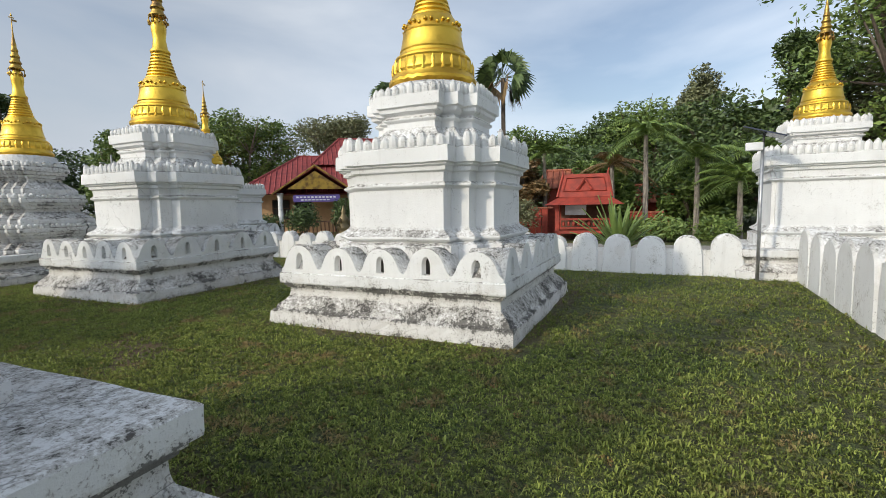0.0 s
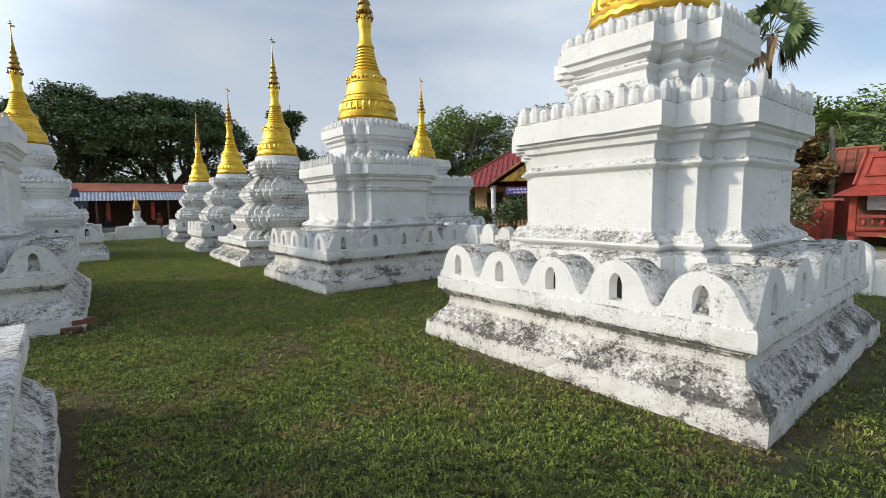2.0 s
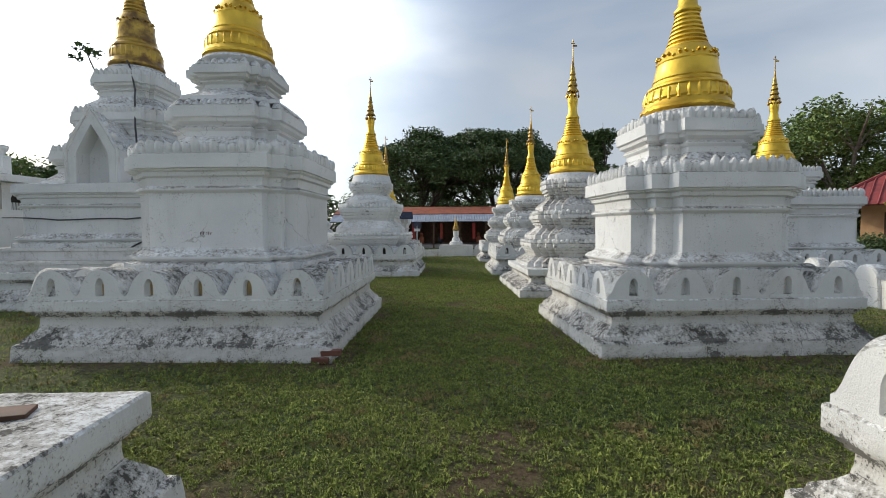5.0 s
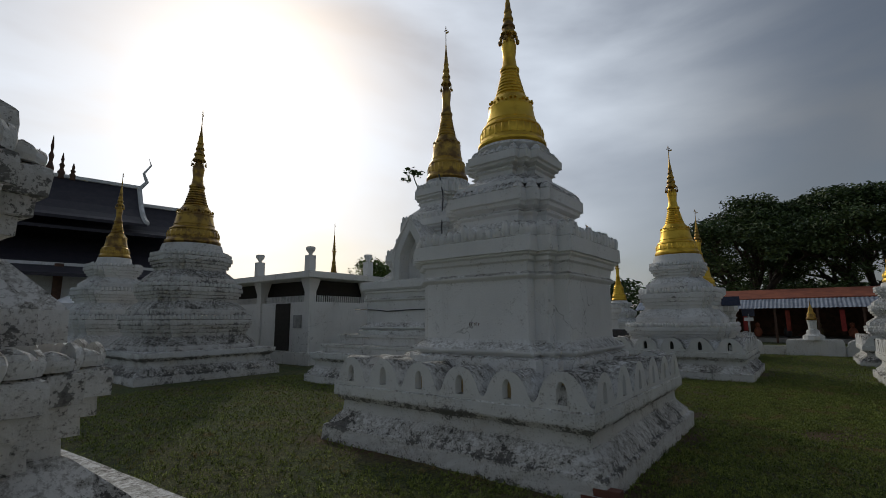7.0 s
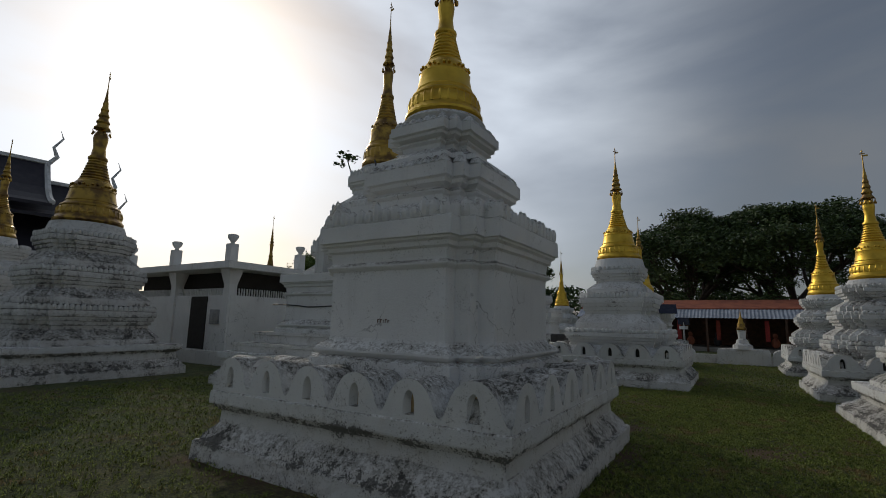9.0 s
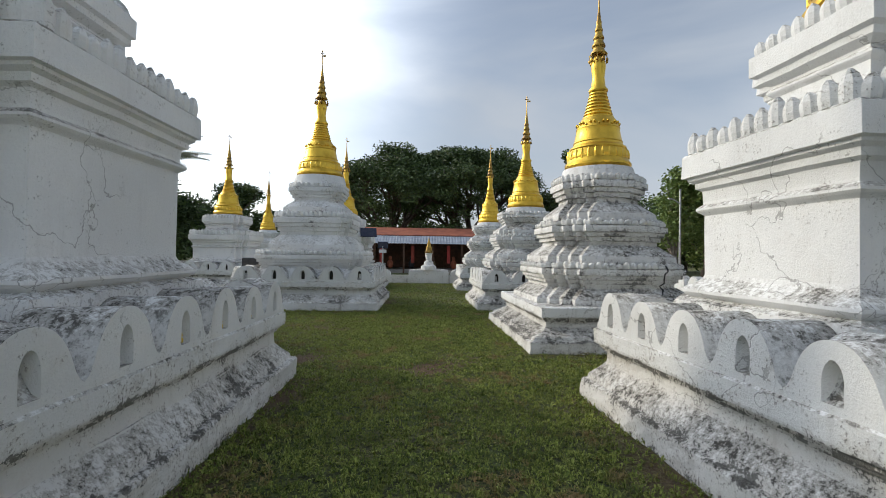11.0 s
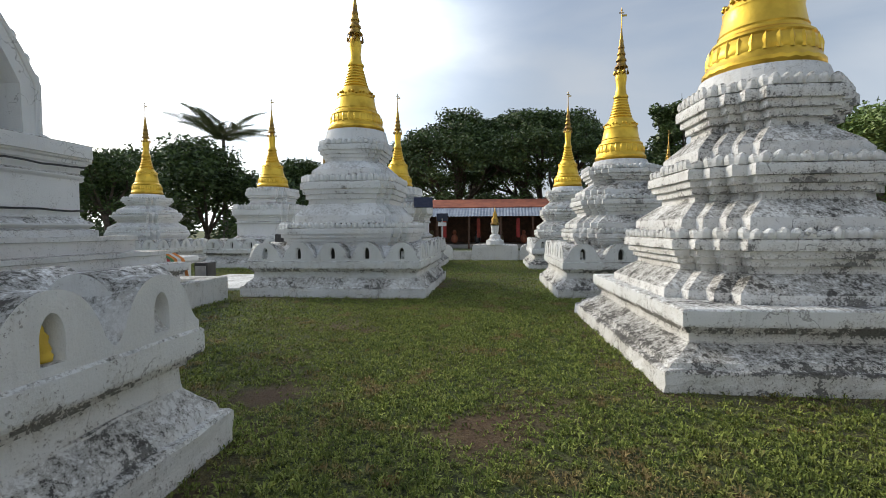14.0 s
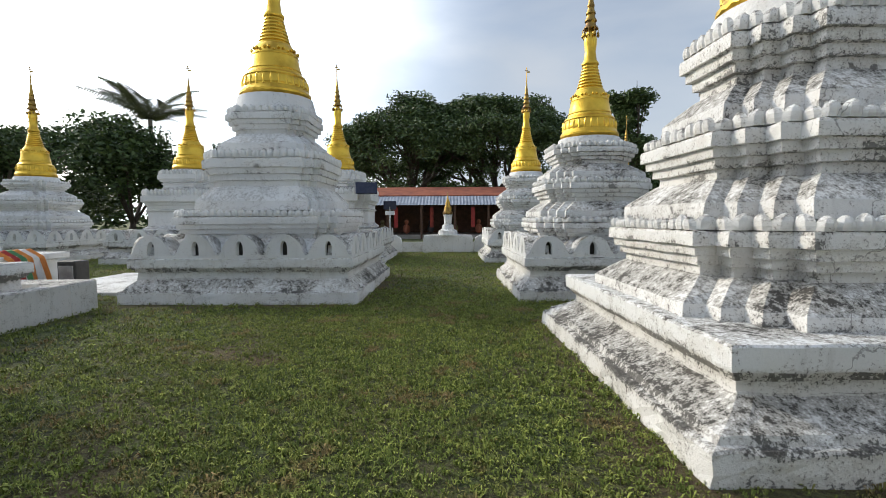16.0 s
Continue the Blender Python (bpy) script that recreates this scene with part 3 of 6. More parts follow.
def square_chedi(x, y, turn, hx, hy, zl, zb, zc, zg, hb, R, tip, label, merlons=(5, 5), single=False, d=0.2, seed=0.0, tall=0.34, upper=None, steps=2, foot=PLASTER_FOOT, ov=0.62, uppers=None, shift=(0, 0), niche=OPENING_SHADE, aged=False, lean=0.0, crest=True):
    """A chedi with a walled base, a square body with stepped corners and a gilded bell.
    zl, zb, zc, zg: tops of the ledge, body base and cornice, and the bell's foot; hb: half width of the body."""
    o = thing("chedi", pose(x, y, 0, 0, 0, turn), label, "chedi", "chedis of the temple yard")
    plinth(o, hx, hy, zl, foot, seed)
    if merlons:
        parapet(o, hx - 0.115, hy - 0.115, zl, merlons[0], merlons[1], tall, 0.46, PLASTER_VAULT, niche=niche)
    sh = Matrix.Translation((shift[0], shift[1], 0))
    wall = zc - 0.50
    rows = [(hb + 0.16, zl - 0.02, 0.9), (hb + 0.15, zb - 0.18, 0.8), (hb + 0.10, zb - 0.165, 0.9)] + bulge(hb + 0.065, zb - 0.15, zb - 0.045, 0.055) + [(hb + 0.04, zb - 0.03, 0.5), (hb + 0.012, zb, 0.5), (hb, zb + 0.03, 0.15), (hb, wall - 0.05), (hb, wall, 0.4)]
    rows += bulge(hb + 0.01, wall + 0.01, wall + 0.09, 0.04) + [(hb + q * ov, wall + f * 0.41) for q, f in ((0.015, 0.27), (0.03, 0.48), (0.085, 0.53), (0.09, 0.64), (0.145, 0.69), (0.15, 0.74), (0.20, 0.76))]
    rows += [(hb + 0.195 * ov, zc - 0.015), (hb + 0.17 * ov, zc), (hb - 0.2, zc + 0.01)]
    bm = bmesh.new()
    stepped(bm, rows, steps, d, 1, 1, 0.2, 0.005, seed + 7)
    bm.transform(sh)
    part("body", bm, PLASTER_BODY, o, "whitewashed body with stepped corners")
    if crest:
        petal_row(o, hb + 0.17 * ov, zc, steps, d, 1, 1, 0.12, 0.19, 0.05, PLASTER_OLD, single, 3, sh)
    if not uppers:
        uppers = [(zc, zg - 0.09 * (zg - zc), upper or hb * 0.70)]
    for i, (z0, z1, hu) in enumerate(uppers):
        ht = (z1 - z0) * 1.06
        du = d * 0.78 * (0.85 ** i)
        rows = [(hu + 0.19, z0 + 0.004), (hu + 0.18, z0 + 0.10 * ht), (hu + 0.10, z0 + 0.17 * ht), (hu + 0.01, z0 + 0.26 * ht), (hu - 0.04, z0 + 0.34 * ht), (hu - 0.04, z0 + 0.42 * ht)]
        rows += bulge(hu - 0.03, z0 + 0.43 * ht, z0 + 0.50 * ht, 0.03) + [(hu - 0.03, z0 + 0.52 * ht), (hu + 0.03, z0 + 0.56 * ht), (hu + 0.035, z0 + 0.61 * ht), (hu + 0.07, z0 + 0.63 * ht), (hu + 0.07, z0 + 0.80 * ht), (hu - 0.1, z0 + 0.81 * ht)]
        bm = bmesh.new()
        stepped(bm, rows, steps, du, 1, 1, 0.2, 0.006, seed + 9 + i)
        bm.transform(sh)
        part("upper_tier", bm, PLASTER_BODY, o)
        petal_row(o, hu + 0.06, z0 + 0.805 * ht, steps, du, 1, 1, 0.105, 0.145, 0.042, PLASTER_OLD, single, 5 + i, sh, lean)
    z1, hu = uppers[-1][1], uppers[-1][2]
    bm = bmesh.new()
    turned(bm, [(min(hu - 0.04, R * 1.3), z1 - 0.14), (min(hu - 0.05, R * 1.25), z1 - 0.03), (R * 1.08, (z1 + zg) / 2), (R * 1.0, zg - 0.005), (R * 0.9, zg)], 40)
    bm.transform(sh)
    part("drum", bm, PLASTER_BODY, o)
    before = set(o.children)
    gold_spire(o, zg, R, tip - zg, aged)
    for c in set(o.children) - before:
        c.location = (shift[0], shift[1], 0)
    return o


def tiered_chedi(x, y, turn, hx, hy, zl, zg, tiers, R, tip, label, merlons=None, single=False, steps=3, d=0.15, seed=0.0, foot=PLASTER_FOOT, aged=False, material=PLASTER_OLD, petal=0.11, shift=(0, 0), inset=0.0):
    """A chedi of lotus-edged tiers: each tier is (z0, z1, half width at its cornice), with a flared skirt and a waist."""
    o = thing("chedi", pose(x, y, 0, 0, 0, turn), label, "chedi", "chedis of the temple yard")
    plinth(o, hx, hy, zl, foot, seed, inset=inset)
    if merlons:
        parapet(o, hx - 0.115, hy - 0.115, zl, merlons[0], merlons[1], 0.34, 0.36, PLASTER_VAULT)
    below = set(o.children)
    for i, (z0, z1, h) in enumerate(tiers):
        t = z1 - z0
        dd = d * (0.92 ** i)
        rows = [(h + 0.13, z0 - 0.03, 0.9), (h + 0.13, z0 + 0.03 * t, 0.6), (h + 0.125, z0 + 0.12 * t, 0.3), (h + 0.11, z0 + 0.145 * t, 0.7), (h + 0.03, z0 + 0.24 * t, 0.5), (h - 0.06, z0 + 0.345 * t, 0.2), (h - 0.085, z0 + 0.36 * t, 0.6), (h - 0.09, z0 + 0.45 * t, 0.2), (h - 0.088, z0 + 0.455 * t, 0.8), (h - 0.045, z0 + 0.46 * t, 0.8), (h - 0.045, z0 + 0.55 * t, 0.1), (h - 0.043, z0 + 0.555 * t, 0.9), (h - 0.005, z0 + 0.56 * t, 0.8), (h - 0.002, z0 + 0.65 * t, 0.1), (h, z0 + 0.655 * t, 0.9), (h + 0.032, z0 + 0.66 * t, 0.8), (h + 0.034, z0 + 0.77 * t, 0.2), (h + 0.028, z0 + 0.80 * t, 0.8), (h - 0.01, z0 + 0.82 * t, 0.9), (h - 0.2, z0 + 0.83 * t, 0.9)]
        bm = bmesh.new()
        stepped(bm, rows, steps, dd, 1, 1, 0.14, 0.007, seed + i * 2.3)
        part("tier", bm, material, o)
        petal_row(o, h + 0.02, z0 + 0.82 * t, steps, dd, 1, 1, petal, 0.10 * t / 0.7, 0.05, material, single and i < 2, i + 11)
    z1, h = tiers[-1][1], tiers[-1][2]
    bm = bmesh.new()
    turned(bm, [(min(h - 0.05, R * 1.25), z1 - 0.17), (R * 1.15, z1 - 0.06), (R * 1.05, zg - 0.01), (R * 0.9, zg)], 40)
    part("drum", bm, material, o)
    gold_spire(o, zg, R, tip - zg, aged)
    for c in set(o.children) - below:
        c.location.x += shift[0]
        c.location.y += shift[1]
    return o


square_chedi(5.87, 3.08, 2.5, 1.67, 1.60, 0.65, 1.17, 2.16, 3.08, 1.07, 0.62, 6.65, "white plaster chedi with gilded bell above a mould-stained walled base", (5, 5), True, 0.235, 1.0, foot=PLASTER_MOULD)
square_chedi(5.69, 9.01, 3.5, 1.66, 1.42, 0.66, 1.16, 2.16, 3.08, 1.06, 0.60, 6.55, "whitewashed chedi with lotus cornices and a shining gilded bell", (5, 5), True, 0.22, 4.0, shift=(0.10, 0.0), niche=PLASTER_FOOT, foot=PLASTER_MOULD)
square_chedi(-0.76, 9.2, 0.0, 1.84, 1.84, 0.70, 1.25, 2.47, 3.96, 1.07, 0.50, 7.0, "broad white chedi with plain body and worn, mould-streaked base", (6, 6), True, 0.17, 8.0, uppers=[(2.47, 3.27, 0.75), (3.24, 3.85, 0.53)], shift=(0.06, -0.02), niche=NICHE_OCHRE, lean=0.7)
tiered_chedi(5.5, 13.8, 1.5, 1.67, 1.67, 0.60, 2.82, [(0.60, 1.27, 1.13), (1.24, 1.95, 0.92), (1.92, 2.70, 0.69)], 0.55, 6.1, "cracked white chedi of lotus-edged tiers, blackened by mould", None, True, 3, 0.145, 12.0, PLASTER_MOULD, False, PLASTER_TIER, shift=(-0.08, 0.03), inset=0.11)
tiered_chedi(-0.46, 3.02, 4.0, 1.56, 1.56, 0.68, 3.2, [(0.68, 1.48, 1.05), (1.46, 2.38, 0.81), (2.36, 3.06, 0.60)], 0.46, 6.0, "weathered white chedi of lotus-edged tiers on a stained plinth", None, True, 3, 0.15, 15.0, PLASTER_FOOT, False, PLASTER_TIER, 0.19)
tiered_chedi(-0.36, 18.35, 0.0, 1.75, 1.75, 0.66, 3.33, [(0.66, 1.42, 1.28), (1.40, 2.40, 0.94), (2.37, 3.14, 0.66)], 0.60, 6.75, "clean white chedi with smooth tiers and parapet arches", (5, 5), False, 2, 0.12, 18.0, PLASTER_OLD, False, PLASTER, 0.11)
tiered_chedi(5.15, 18.3, 1.0, 1.45, 1.45, 0.64, 2.60, [(0.64, 1.28, 1.02), (1.26, 1.92, 0.85), (1.90, 2.50, 0.67)], 0.49, 5.65, "grey-white lotus-tiered chedi with small parapet arches", (4, 4), False, 3, 0.12, 21.0)
tiered_chedi(5.0, 24.1, 0.0, 1.35, 1.35, 0.60, 2.60, [(0.60, 1.25, 0.98), (1.23, 1.9, 0.82), (1.88, 2.5, 0.64)], 0.46, 5.7, "grey-white lotus-tiered chedi near the far wall", (4, 4), False, 3, 0.12, 24.0)
square_chedi(-0.7, 24.3, 0.0, 1.6, 1.6, 0.62, 1.1, 1.95, 2.70, 0.98, 0.50, 5.9, "white chedi with square body beyond a broader one", (5, 5), False, 0.16, 27.0)
square_chedi(-5.3, 24.4, 0.0, 1.75, 1.75, 0.62, 1.05, 1.95, 2.76, 1.0, 0.54, 5.95, "small white chedi with square body and gilded bell", (5, 5), False, 0.16, 30.0)
tiered_chedi(-10.2, 24.4, 0.0, 1.6, 1.6, 0.6, 2.58, [(0.6, 1.3, 1.05), (1.28, 1.95, 0.88), (1.93, 2.5, 0.66)], 0.52, 5.97, "small white tiered chedi before dark trees", (5, 5), False, 2, 0.13, 33.0, PLASTER_OLD, False, PLASTER)
tiered_chedi(-11.9, 9.6, 0.0, 1.9, 1.9, 0.75, 3.76, [(0.75, 1.75, 1.42), (1.72, 2.65, 1.18), (2.62, 3.55, 0.92)], 0.76, 8.1, "tall tiered chedi with black mould on its lower courses", None, False, 3, 0.14, 36.0, PLASTER_MOULD, True, PLASTER_MOULD)
tiered_chedi(-16.2, 8.9, 0.0, 1.7, 1.7, 0.7, 3.68, [(0.7, 1.8, 1.20), (1.77, 2.7, 0.95), (2.67, 3.5, 0.7)], 0.46, 6.75, "slender white chedi beside a taller one", None, False, 2, 0.13, 39.0, PLASTER_OLD, True, PLASTER)
square_chedi(11.4, -2.5, 0.0, 1.45, 1.45, 0.55, 0.95, 2.28, 2.98, 0.86, 0.46, 5.6, "white chedi with mossy cornice at the corner of the wall", None, False, 0.06, 42.0, steps=1, upper=0.55)
square_chedi(10.9, 14.7, 0.0, 1.75, 1.75, 0.62, 1.1, 2.2, 3.05, 1.35, 0.50, 5.95, "white chedi with wide square body behind its neighbour", (6, 6), False, 0.16, 45.0, upper=0.78)
tiered_chedi(-6.7, 33.2, 0.0, 1.4, 1.4, 0.6, 2.6, [(0.6, 1.3, 1.0), (1.28, 1.95, 0.82), (1.93, 2.5, 0.62)], 0.45, 6.1, "distant small white chedi", None, False, 2, 0.13, 48.0, PLASTER_OLD, False, PLASTER)
tiered_chedi(11.2, 32.7, 0.0, 1.4, 1.4, 0.6, 2.6, [(0.6, 1.3, 1.0), (1.28, 1.95, 0.82), (1.93, 2.5, 0.62)], 0.45, 6.1, "distant small white chedi before trees", None, False, 2, 0.13, 51.0, PLASTER_OLD, False, PLASTER)
tiered_chedi(-24.5, 25.0, 0.0, 1.5, 1.5, 0.6, 3.6, [(0.6, 1.7, 1.1), (1.68, 2.6, 0.9), (2.58, 3.5, 0.66)], 0.5, 8.6, "far slender chedi behind the white pavilion", None, False, 2, 0.13, 54.0, PLASTER_OLD, True, PLASTER)
# the cracked chedi on its stepped platform
square_chedi(-5.0, 13.23, 0.0, 2.6, 2.6, 0.72, 1.43, 2.46, 5.25, 1.72, 0.58, 10.0, "large cracked white chedi with a pointed niche and dark cables", None, False, 0.22, 57.0, uppers=[(2.46, 3.3, 1.28), (3.28, 4.2, 0.98), (4.18, 5.1, 0.68)], aged=True, crest=False)


# ---- small gilded figures in the niches of the broad chedi ----
for k in (2, 3, 4):
    bm = bmesh.new()
    turned(bm, [(0.001, 0.0), (0.042, 0.0), (0.044, 0.022), (0.036, 0.032), (0.040, 0.045), (0.030, 0.070), (0.033, 0.095), (0.020, 0.112), (0.018, 0.130), (0.010, 0.145), (0.001, 0.158)], 14)
    me = mesh_of("gilded_figure", bm, CLOTH_YELLOW, True)
    ob = new("gilded_figure", me)
    ob.matrix_world = pose(0.902, 9.2 - 1.715 + 0.5717 * (k + 0.5), 0.7475)
    tagged(ob, "small gilded seated figure inside an arched niche", "statue", "niche figures")


# ---- boundary walls ----
def wall_merlon(w, h, t):
    bm = bmesh.new()
    k = 14
    prof = [(-w / 2, -0.1), (-w / 2 * 0.98, h * 0.55)]
    prof += [(-w / 2 * 0.92 * math.cos(math.pi * i / k), h * 0.62 + h * 0.38 * math.sin(math.pi * i / k) ** 0.8) for i in range(k + 1)]
    prof += [(w / 2 * 0.98, h * 0.55), (w / 2, -0.1)]
    rings = [[(x * s, y, z * (1 if z < 0 else s)) for x, z in prof] for y, s in ((-t / 2, 0.95), (-t / 2 + 0.03, 1.0), (t / 2 - 0.03, 1.0), (t / 2, 0.95))]
    loft(bm, rings)
    bmesh.ops.recalc_face_normals(bm, faces=bm.faces[:])
    return bm


def boundary_wall(name, x0, y0, x1, y1, pitch, h, label, gap=0.1, low=0.72):
    """A low wall whose top is a row of rounded merlons, with a recessed joint between them."""
    length = math.hypot(x1 - x0, y1 - y0)
    a = math.degrees(math.atan2(y1 - y0, x1 - x0))
    o = thing(name, pose(x0, y0, 0, 0, 0, a), label, "wall", "", "structure")
    bm = bmesh.new()
    block(bm, 0, -0.09, -0.1, length, 0.09, h * low - 0.06)
    part("wall_core", bm, PLASTER_FOOT, o)
    me = mesh_of("wall_merlon", wall_merlon(pitch - gap, h, 0.27), PLASTER_WALL)
    rnd = random.Random(5)
    c = int(length / pitch)
    for i in range(c):
        piece("wall_merlon", me, o, Matrix.Translation((pitch * (i + 0.5), rnd.uniform(-0.01, 0.01), 0)) @ Matrix.Rotation(rnd.uniform(-0.025, 0.025), 4, "Y") @ Matrix.Diagonal((rnd.uniform(0.96, 1.03), 1, rnd.uniform(0.95, 1.04), 1)))
    return o


boundary_wall("wall_east", 10.25, -1.25, 10.25, 24.5, 0.66, 0.80, "low white wall of rounded merlons beside the lawn")
boundary_wall("wall_south", 9.95, -2.1, -14.0, -2.1, 0.72, 0.95, "white merlon wall with dark drip streaks", 0.03, 0.86)
boundary_wall("wall_north_a", -14.0, 26.95, 1.72, 26.95, 0.75, 0.62, "low white merlon wall across the far end", 0.07, 0.7)
boundary_wall("wall_north_b", 3.55, 26.95, 10.2, 26.95, 0.75, 0.62, "low white merlon wall across the far end", 0.07, 0.7)
boundary_wall("wall_west", -19.5, -2.0, -19.5, 11.5, 0.6, 0.75, "low white wall before the temple hall", 0.06, 0.8)

# pedestal with a small gilded shrine on the far wall
o = thing("wall_shrine", pose(2.63, 26.95, 0), "small white shrine with gilded tip on a wall pedestal", "shrine")
bm = bmesh.new()
stepped(bm, [(0.9, -0.05), (0.9, 0.5), (0.86, 0.62), (0.4, 0.66)], 0, 0, 1, 0.25, 0.3, 0.006, 2)
part("pedestal", bm, PLASTER_WALL, o)
bm = bmesh.new()
turned(bm, [(0.36, 0.62), (0.34, 0.78), (0.22, 0.86), (0.2, 0.98), (0.13, 1.04), (0.15, 1.3), (0.17, 1.36), (0.1, 1.4)], 12)
part("shaft", bm, PLASTER_OLD, o)
bm = bmesh.new()
turned(bm, [(0.16, 1.38), (0.19, 1.44), (0.13, 1.52), (0.15, 1.6), (0.08, 1.72), (0.09, 1.78), (0.03, 1.95), (0.006, 2.2)], 12)
part("gilded_tip", bm, GOLD_AGED, o, "", True)

# ---- far pavilion with rusty roof ----
o = thing("open_pavilion", pose(4.0, 41.0, 0), "long open shed with rusty red roof and tin awning", "pavilion")
bm = bmesh.new()
for s in (-1, 1):
    pts = [(-11, s * 2.2, 2.62), (11, s * 2.2, 2.62), (11, 0, 3.25), (-11, 0, 3.25)]
    lo = [bm.verts.new(p) for p in pts]
    hi = [bm.verts.new((p[0], p[1], p[2] + 0.06)) for p in pts]
    for q in ((lo[0], lo[1], lo[2], lo[3]), (hi[3], hi[2], hi[1], hi[0])):
        bm.faces.new(q)
    for i in range(4):
        bm.faces.new((lo[i], hi[i], hi[(i + 1) % 4], lo[(i + 1) % 4]))
part("roof", bm, RUST, o)
bm = bmesh.new()
for i in range(110):
    x = -11 + i * 0.2
    v = [bm.verts.new(p) for p in ((x, -2.2, 2.60), (x + 0.1, -2.2, 2.63), (x + 0.2, -2.2, 2.60), (x + 0.2, -3.5, 2.02), (x + 0.1, -3.5, 2.05), (x, -3.5, 2.02))]
    bm.faces.new((v[0], v[1], v[4], v[5]))
    bm.faces.new((v[1], v[2], v[3], v[4]))
part("awning", bm, TIN, o, "corrugated tin awning")
for i in range(12):
    bm = bmesh.new()
    block(bm, -11 + i * 2 - 0.06, -3.4, -0.05, -11 + i * 2 + 0.06, -3.28, 2.06)
    part("post", bm, TIMBER_BROWN, o)
bm = bmesh.new()
block(bm, -11, 1.9, -0.05, 11, 2.0, 2.7)
part("back_wall", bm, TIMBER_BROWN, o)
bm = bmesh.new()
block(bm, -11, -3.0, -0.05, 11, 1.9, 0.25)
part("floor_slab", bm, PAVE, o)
rnd = random.Random(3)
for i in range(14):
    bm = bmesh.new()
    x = -10 + i * 1.5
    ball(bm, x, -2.2, 0.60, 0.22, 1.4)
    ball(bm, x, -2.2, 1.02, 0.13, 1.2)
    ob = part("clay_jar", bm, (PINK_GREY, RUST, BLACK)[i % 3], o)
for i in range(6):
    bm = bmesh.new()
    x = -7 + i * 2.3 + rnd.uniform(-0.4, 0.4)
    block(bm, x, -3.1, 0.7, x + 0.22, -3.06, 1.9)
    part("hanging_banner", bm, CLOTH_RED if i % 2 else TIMBER_RED, o)

# sign on a post before the far wall
o = thing("sign_post", pose(0.6, 26.3, 0), "grey sign board with solar panel on a thin post", "sign")
bm = bmesh.new()
tube(bm, [(0, 0, -0.1), (0, 0, 1.65)], [0.035, 0.035], 8)
part("post", bm, METAL_GREY, o)
bm = bmesh.new()
block(bm, -0.22, -0.03, 1.55, 0.22, 0.03, 1.85, 0.01)
part("board", bm, SOLAR, o)
bm = bmesh.new()
block(bm, -0.16, -0.045, 1.36, 0.16, 0.02, 1.5, 0.01)
part("lamp_box", bm, CLOTH_WHITE, o)

# ---- solar lamp by the corner chedi ----
o = thing("solar_lamp", pose(9.78, -1.36, 0), "grey pole with tilted solar panel and lamp box", "lamp")
bm = bmesh.new()
tube(bm, [(0, 0, -0.1), (0, 0, 2.45)], [0.03, 0.028], 10)
part("pole", bm, METAL_GREY, o, "", True)
bm = bmesh.new()
block(bm, -0.22, -0.30, -0.012, 0.22, 0.36, 0.012, 0.004)
bm.transform(pose(0, -0.02, 2.62, 18, 0, 0))
part("solar_panel", bm, SOLAR, o)
bm = bmesh.new()
block(bm, -0.09, 0.0, 2.32, 0.03, 0.26, 2.46, 0.015)
part("lamp_box", bm, CLOTH_WHITE, o)
bm = bmesh.new()
tube(bm, [(0, 0.0, 2.4), (0, -0.02, 2.62)], [0.018, 0.018], 6)
part("bracket", bm, BLACK, o)

# ---- red spirit shrine, fence, house ----
def tile_roof(name, owner, w, d0, z0, z1, hip, material, over=0.0):
    """A hipped roof with ribs running down its slopes."""
    bm = bmesh.new()
    a = [(-w / 2, -d0 / 2, z0), (w / 2, -d0 / 2, z0), (w / 2, d0 / 2, z0), (-w / 2, d0 / 2, z0)]
    r = [(-w / 2 + hip, 0, z1), (w / 2 - hip, 0, z1)]
    v = [bm.verts.new(p) for p in a] + [bm.verts.new(p) for p in r]
    for q in ((0, 1, 5, 4), (1, 2, 5), (2, 3, 4, 5), (3, 0, 4), (3, 2, 1, 0)):
        bm.faces.new([v[i] for i in q])
    roof = part(name, bm, material, owner)
    bm = bmesh.new()
    for i in range(int(w / 0.3)):
        x = -w / 2 + 0.15 + i * 0.3
        f = min(1.0, (w / 2 - abs(x)) / max(hip, 0.01))
        for s in (-1, 1):
            tube(bm, [(x, s * d0 / 2, z0 + 0.02), (x, s * d0 / 2 * (1 - f), z0 + (z1 - z0) * f + 0.02)], [0.035, 0.035], 4)
    for p, q in ((a[0], r[0]), (a[1], r[1]), (a[2], r[1]), (a[3], r[0]), (r[0], r[1])):
        tube(bm, [p, q], [0.08, 0.08], 6)
    part("roof_rib", bm, material, roof)
    return roof


o = thing("spirit_shrine", pose(19.0, 3.2, 0, 0, 0, -84), "red timber shrine with tiered roof and balustrade", "shrine")
for i, (x, y) in enumerate(((-1.0, -0.7), (1.0, -0.7), (1.0, 0.7), (-1.0, 0.7))):
    bm = bmesh.new()
    block(bm, x - 0.08, y - 0.08, -0.1, x + 0.08, y + 0.08, 1.55)
    part("post", bm, TIMBER_RED, o)
bm = bmesh.new()
v = [bm.verts.new(p) for p in ((-1.45, -1.2, 1.42), (1.45, -1.2, 1.42), (1.45, 1.2, 1.42), (-1.45, 1.2, 1.42), (-0.95, -0.62, 1.72), (0.95, -0.62, 1.72), (0.95, 0.62, 1.72), (-0.95, 0.62, 1.72))]
